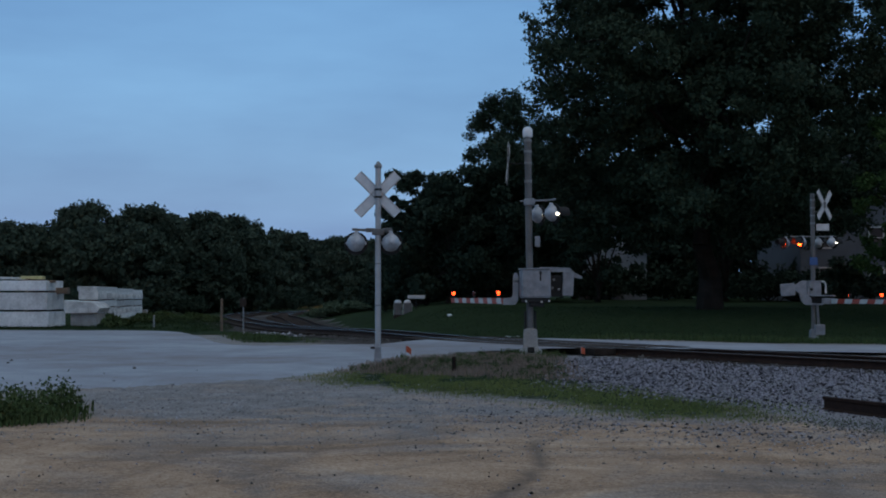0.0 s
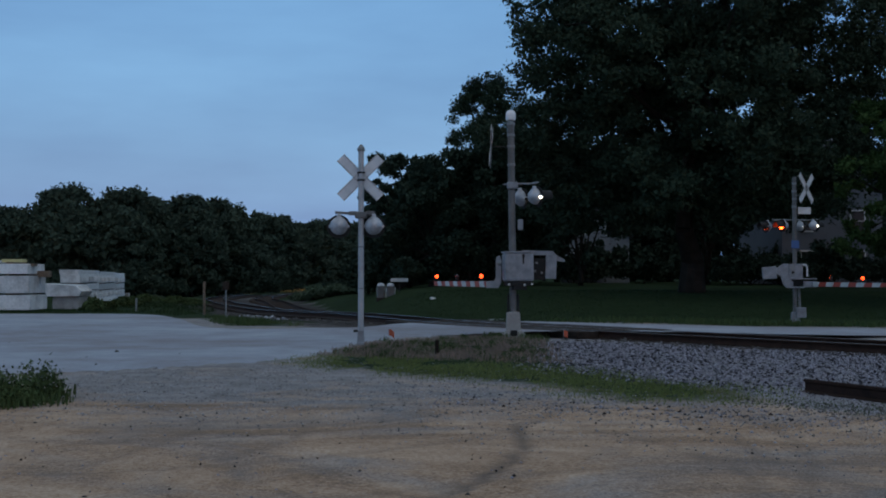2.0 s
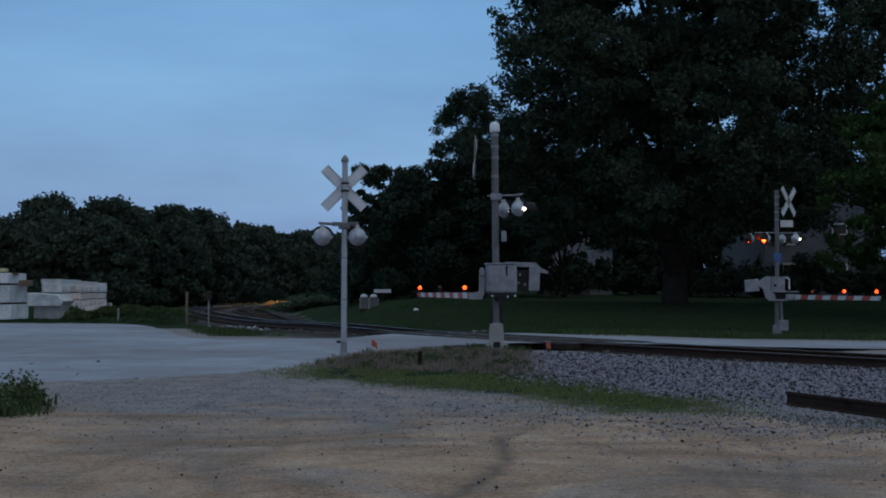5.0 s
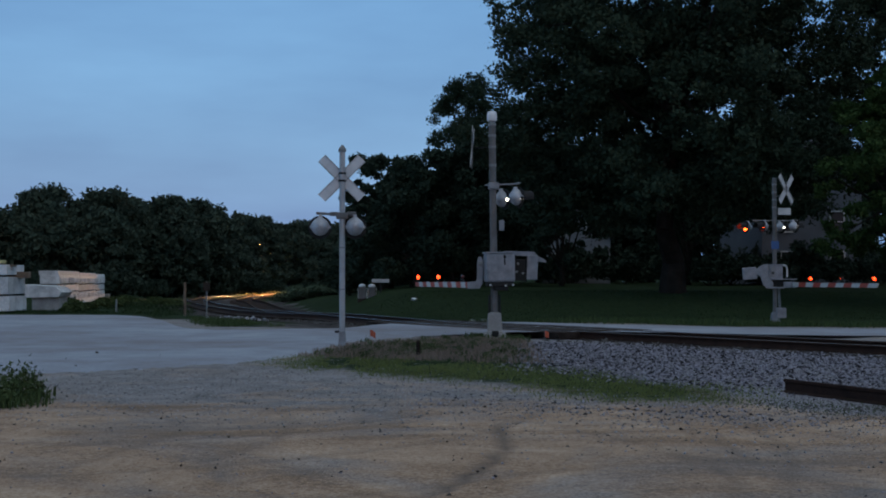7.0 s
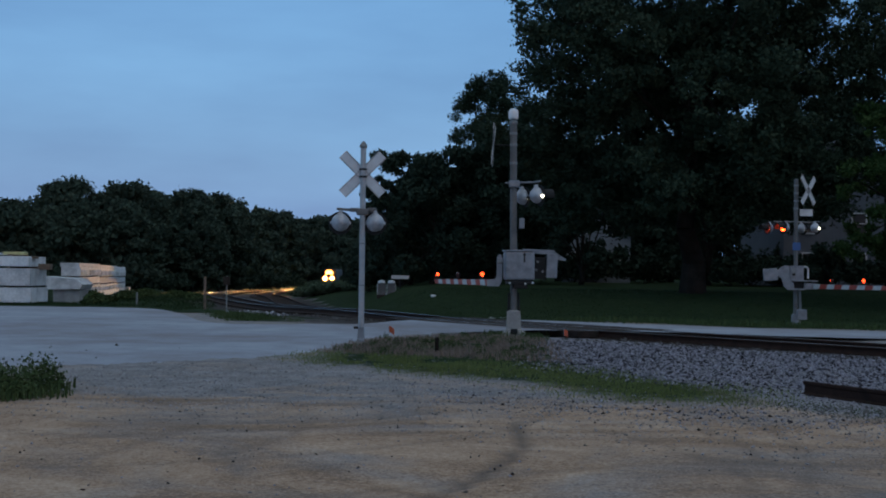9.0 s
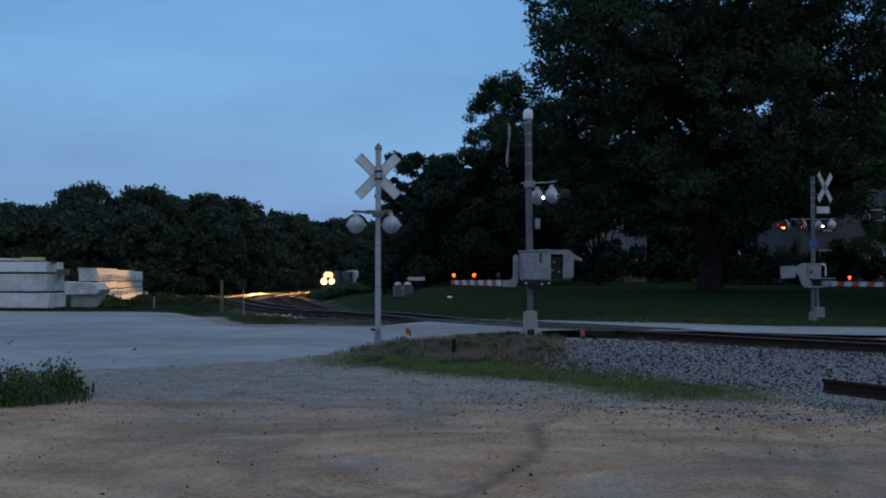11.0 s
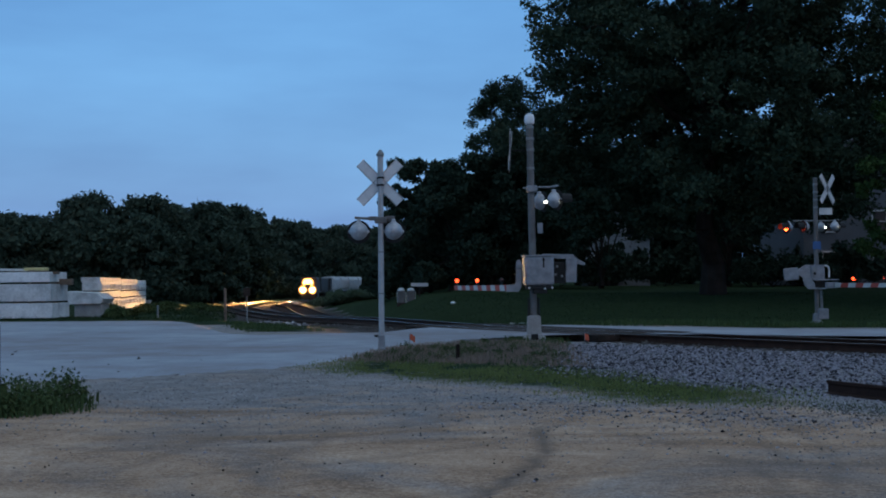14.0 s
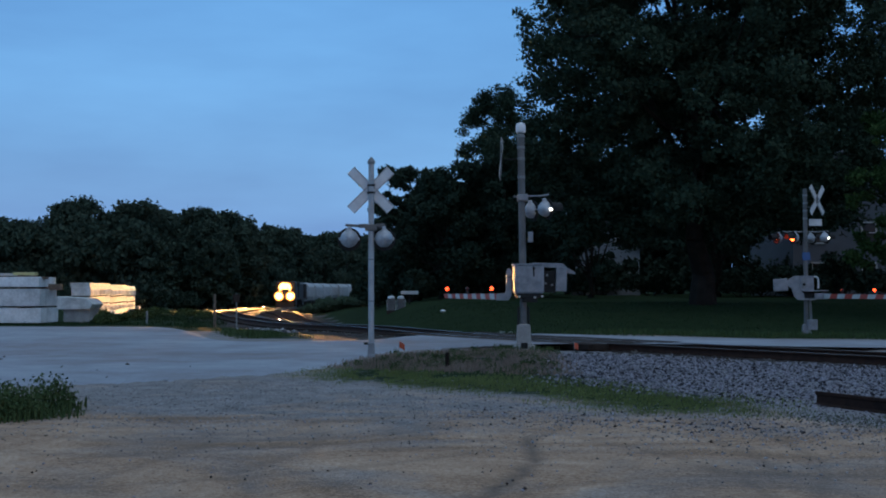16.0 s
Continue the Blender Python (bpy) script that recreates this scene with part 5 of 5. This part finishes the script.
FRONT = ((3.4, 15.6), (5.2, 15.0), (6.4, 13.0), (6.2, 11.8), (5.0, 13.2), (4.0, 14.4))
stones("gravel", sample(_r, FRONT, 2600, 0.5), 0.005, 0.022, M_DSTONE, "dark gravel round the loose rail", 35, 0.4)
blades("grass_strip", patchy(sample(_r, FRONT, 2400, 0.5), 0.0), 0.012, 0.045, 0.006, M_WEED, "thin low grass round the loose rail", 34)
UPPER = ((-2.5, 24.0), (0.2, 22.6), (1.6, 22.0), (1.75, 31.0), (0.6, 31.6), (-1.9, 28.4))
blades("grass_strip", patchy(sample(_r, UPPER, 15000, 0.4), -0.4), 0.03, 0.13, 0.006, M_DRY, "dry reddish grass round the masts", 22)
blades("grass_strip", patchy(sample(_r, UPPER, 5000, 0.4), 0.15, 0.7), 0.03, 0.13, 0.008, M_WEED, "green weeds among dry grass", 23)
FOOT = ((0.7, 31.2), (1.9, 31.2), (2.1, 32.0), (0.6, 32.1))
blades("weeds", sample(_r, FOOT, 900, 0.1), 0.05, 0.2, 0.012, M_WEED, "weeds round the gate mast's foot", 24)
CLUMP = ((-7.8, 14.2), (-5.4, 14.0), (-4.75, 14.9), (-5.1, 16.2), (-7.6, 16.8))
blades("weeds", sample(_r, CLUMP, 4200, 0.3), 0.05, 0.20, 0.011, M_WEED, "clump of tall dark weeds at the yard's edge", 25, 0.6)
def leaf_patch(name, xy, lo, hi, leaf, mat, label, seed):
    rng = np.random.default_rng(seed)
    blobs = []
    for x, y in xy:
        h = rng.uniform(lo, hi)
        blobs.append(((x, y, gz(x, y) + h * 0.5), (0.13, 0.13, h * 0.55)))
    tagged(new(name, crown_mesh(name, blobs, 60 * len(xy), leaf, mat, rng)), label, "weeds", kind="stuff")


leaf_patch("weeds", sample(_r, CLUMP, 150, 0.1), 0.12, 0.48, 0.028, M_WEED, "broad-leaved dark weeds at the yard's edge", 31)
leaf_patch("weeds", sample(_r, UPPER, 60, 0.1), 0.08, 0.2, 0.02, M_WEED, "low broad-leaved weeds round the masts", 32)
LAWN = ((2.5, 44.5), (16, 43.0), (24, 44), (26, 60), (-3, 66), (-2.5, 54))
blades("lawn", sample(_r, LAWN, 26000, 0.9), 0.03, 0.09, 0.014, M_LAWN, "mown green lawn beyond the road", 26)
EDGE = ((3.0, 42.3), (7, 39.4), (12, 36.9), (20, 36.0), (20, 38.4), (12, 39.5), (3.2, 44.6))
blades("weeds", sample(_r, EDGE, 5000, 0.3), 0.05, 0.22, 0.014, M_WEED, "ragged weeds along the road", 27)
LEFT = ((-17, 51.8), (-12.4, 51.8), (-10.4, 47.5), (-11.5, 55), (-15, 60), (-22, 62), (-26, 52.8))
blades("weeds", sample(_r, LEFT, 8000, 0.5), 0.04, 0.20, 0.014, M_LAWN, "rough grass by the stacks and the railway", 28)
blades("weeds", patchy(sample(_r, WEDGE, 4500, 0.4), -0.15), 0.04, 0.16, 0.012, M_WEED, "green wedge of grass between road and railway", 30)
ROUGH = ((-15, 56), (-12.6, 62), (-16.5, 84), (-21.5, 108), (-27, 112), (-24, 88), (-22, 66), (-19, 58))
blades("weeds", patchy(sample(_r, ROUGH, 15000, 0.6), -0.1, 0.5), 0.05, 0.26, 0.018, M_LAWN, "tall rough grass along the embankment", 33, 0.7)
BLOSSOM = ((-0.6, 48.5), (1.8, 47.5), (1.8, 48.1), (-0.6, 49.1))
blades("flowers", sample(_r, BLOSSOM, 160, 0.3), 0.03, 0.08, 0.02, M_FLOWER, "white wild flowers on the bank", 29, 1.6, "flowers")


# ---- train ----
def wheelset(parent, x):
    for y in (-0.72, 0.72):
        bm = bmesh.new()
        lathe(bm, [(0.42, -0.06), (0.50, -0.05), (0.48, 0.05), (0.40, 0.06)], 20, pose(x, y, 0.5, 90))
        part("wheel", bm, M_RUST, parent)


def locomotive():
    """Heads towards +x; its nose is at x = 0 and the rail tops at z = 0."""
    top = thing("locomotive", Matrix(), "dark diesel locomotive with lit headlight and ditch lights", "locomotive", "train")
    bm = bmesh.new()
    box(bm, (-10.8, 0, 1.45), (20.6, 3.0, 0.35), 0.04)
    box(bm, (-10.8, 0, 0.85), (5.4, 2.5, 1.0), 0.12)
    part("frame", bm, M_LOCO, top)
    bm = bmesh.new()
    box(bm, (-1.6, 0, 2.35), (1.9, 1.3, 1.5), 0.18)
    box(bm, (-1.4, 0, 3.14), (1.2, 0.9, 0.16), 0.03)
    part("nose", bm, M_LOCO, top)
    bm = bmesh.new()
    box(bm, (-3.9, 0, 2.95), (2.9, 3.1, 2.75), 0.16)
    cab = part("cab", bm, M_LOCO, top)
    for y in (-0.85, 0.85):
        bm = bmesh.new()
        box(bm, (-2.44, y, 3.65), (0.03, 0.95, 0.62), 0.01)
        part("windscreen", bm, M_GLASS, cab)
    bm = bmesh.new()
    box(bm, (-12.6, 0, 2.95), (14.4, 2.1, 2.6), 0.15)
    box(bm, (-18.4, 0, 3.9), (3.0, 3.0, 0.8), 0.15)
    for x in (-9, -12, -15):
        box(bm, (x, 0, 4.3), (1.6, 1.5, 0.25), 0.05)
    part("hood", bm, M_LOCO, top)
    bm = bmesh.new()
    box(bm, (-0.55, 0, 0.55), (0.12, 2.9, 0.75), 0.03)
    part("pilot", bm, M_LOCO, top)
    for y in (-1.3, 1.3):
        bm = bmesh.new()
        rod(bm, (-0.6, y, 1.6), (-0.6, y, 2.6), 0.02, seg=6)
        rod(bm, (-0.6, y, 2.6), (-2.4, y, 2.6), 0.02, seg=6)
        part("handrail", bm, M_WHITE, top)
    for x in (-3.0, -4.7, -6.4, -15.2, -16.9, -18.6):
        wheelset(top, x)
    # each lamp: a deep barrel, bulb at its bottom; oversized glowing reflector and ring imitate glare
    for y, z, r, nm in ((-0.24, 3.35, 0.68, "headlight"), (0.24, 3.35, 0.68, "headlight"), (-0.92, 1.95, 0.58, "ditch_light"), (0.92, 1.95, 0.58, "ditch_light")):
        bm = bmesh.new()
        lathe(bm, [(0.17, -1.12), (0.17, 0.0), (0.155, 0.0), (0.155, -1.10)], 18, pose(0.06 if z < 3 else -0.75, y, z, 0, 90, 0))
        lamp = part(nm, bm, M_BLACK, top)
        bm = bmesh.new()
        lathe(bm, [(0.15, 0.0), (0.10, 0.01)], 18, pose((0.06 if z < 3 else -0.75) - 1.05, y, z, 0, 90, 0))
        part("bulb", bm, M_HEAD, lamp)
        # reflector made wider than a real one, so its glow reads as glare
        bm = bmesh.new()
        x = (0.06 if z < 3 else -0.75)
        ring_a = [bm.verts.new((x + 0.005, y + r * math.cos(a * math.pi / 12), z + r * math.sin(a * math.pi / 12))) for a in range(24)]
        ring_b = [bm.verts.new((x - 0.03, y + 0.165 * math.cos(a * math.pi / 12), z + 0.165 * math.sin(a * math.pi / 12))) for a in range(24)]
        for a in range(24):
            bm.faces.new((ring_a[a], ring_a[(a + 1) % 24], ring_b[(a + 1) % 24], ring_b[a]))
        part("glare_reflector", bm, M_GLARE_REFL, lamp)
        # added amber ring: the lamp's halo made as a glowing shape
        bm = bmesh.new()
        rings = [[bm.verts.new((x + dx, y + q * math.cos(a * math.pi / 12), z + q * math.sin(a * math.pi / 12))) for a in range(24)] for dx, q in ((0.0, r), (-0.03, r + 0.17), (-0.06, r + 0.17))]
        for u, v in zip(rings, rings[1:]):
            for a in range(24):
                bm.faces.new((u[a], v[a], v[(a + 1) % 24], u[(a + 1) % 24]))
        part("halo_ring", bm, M_HALO, lamp)
    return top


def second_unit():
    top = thing("locomotive", Matrix(), "dark trailing diesel locomotive", "locomotive", "train")
    bm = bmesh.new()
    box(bm, (-10.8, 0, 1.45), (20.6, 3.0, 0.35), 0.04)
    box(bm, (-10.8, 0, 0.85), (5.4, 2.5, 1.0), 0.12)
    part("frame", bm, M_LOCO, top)
    bm = bmesh.new()
    box(bm, (-8.4, 0, 2.95), (14.4, 2.1, 2.6), 0.15)
    part("hood", bm, M_LOCO, top)
    bm = bmesh.new()
    box(bm, (-17.2, 0, 2.95), (2.9, 3.1, 2.75), 0.16)
    part("cab", bm, M_LOCO, top)
    for x in (-3.0, -4.7, -6.4, -15.2, -16.9, -18.6):
        wheelset(top, x)
    return top


def hopper():
    top = thing("hopper_car", Matrix(), "pale grey covered hopper car", "railway car", "train")
    bm = bmesh.new()
    prof = ((-1.1, 1.2), (1.1, 1.2), (1.55, 1.9), (1.6, 3.9), (1.3, 4.4), (0.5, 4.65), (-0.5, 4.65), (-1.3, 4.4), (-1.6, 3.9), (-1.55, 1.9))
    a, b = ([bm.verts.new((x, y, z)) for y, z in prof] for x in (-1.2, -16.8))
    bm.faces.new(a)
    bm.faces.new(list(reversed(b)))
    for i in range(len(prof)):
        bm.faces.new((a[i], b[i], b[(i + 1) % len(prof)], a[(i + 1) % len(prof)]))
    part("body", bm, M_HOPPER, top)
    for x in np.arange(-2.2, -16.5, -1.7):
        for y in (-1.62, 1.62):
            bm = bmesh.new()
            box(bm, (x, y, 2.9), (0.1, 0.08, 2.0))
            part("rib", bm, M_HOPPER, top)
    bm = bmesh.new()
    box(bm, (-9, 0, 4.72), (15, 0.8, 0.08), 0.01)
    part("roof_walk", bm, M_GREY, top)
    bm = bmesh.new()
    box(bm, (-9, 0, 1.0), (17.4, 0.6, 0.35), 0.02)
    part("underframe", bm, M_LOCO, top)
    for x in (-2.2, -4.0, -14.0, -15.8):
        wheelset(top, x)
    return top


TRAIN = [(locomotive(), 0.0, 22.0), (second_unit(), 22.2, 21.5)]
_h = hopper()
TRAIN.append((_h, 44.2, 18.0))
for _k in range(1, 6):
    TRAIN.append((copy_thing(_h, Matrix()), 44.2 + 18.4 * _k, 18.0))
S_END = float(np.interp(207.0, PATH_NP[:, 1], ARC))
SPEED = 18.2


def motions():
    for ob, back, length in TRAIN:
        rows = []
        for k in range(65):
            t = k * 0.25
            s = S_END + SPEED * (16.0 - t) + back
            p, _, _ = on_line(s)
            q, _, _ = on_line(s + length)
            d = (p - q).normalized()
            rows.append((t, Matrix.Translation(p) @ Matrix.Rotation(math.atan2(d.y, d.x), 4, "Z")))
        walk(ob, rows)
    # flashing lamps: each lens turns its lit or its dark face outward
    edges = []
    for k in range(-1, 12):
        edges += [(1.38 + 1.35 * k, 1), (1.97 + 1.35 * k, 0)]
    for lenses, lit_in in ((FLASH_A, 0), (FLASH_B, 1)):
        rows = [(0.0, 0.0 if lit_in == 0 else 180.0)]
        angle = rows[0][1]
        for t, state in edges:
            goal = 0.0 if state == lit_in else 180.0
            if t < 0.06 or t > 15.9 or goal == angle:
                continue
            rows.append((t - 0.0667, angle))
            for q in (1 / 3, 2 / 3, 1.0):
                rows.append((t - 0.0667 + q * 0.1, angle + (goal - angle) * q))
            angle = goal
        rows.append((16.0, angle))
        for ob, rest in lenses:
            walk(ob, [(t, rest @ pose(0, 0, 0, 0, 0, a)) for t, a in rows])


motions()
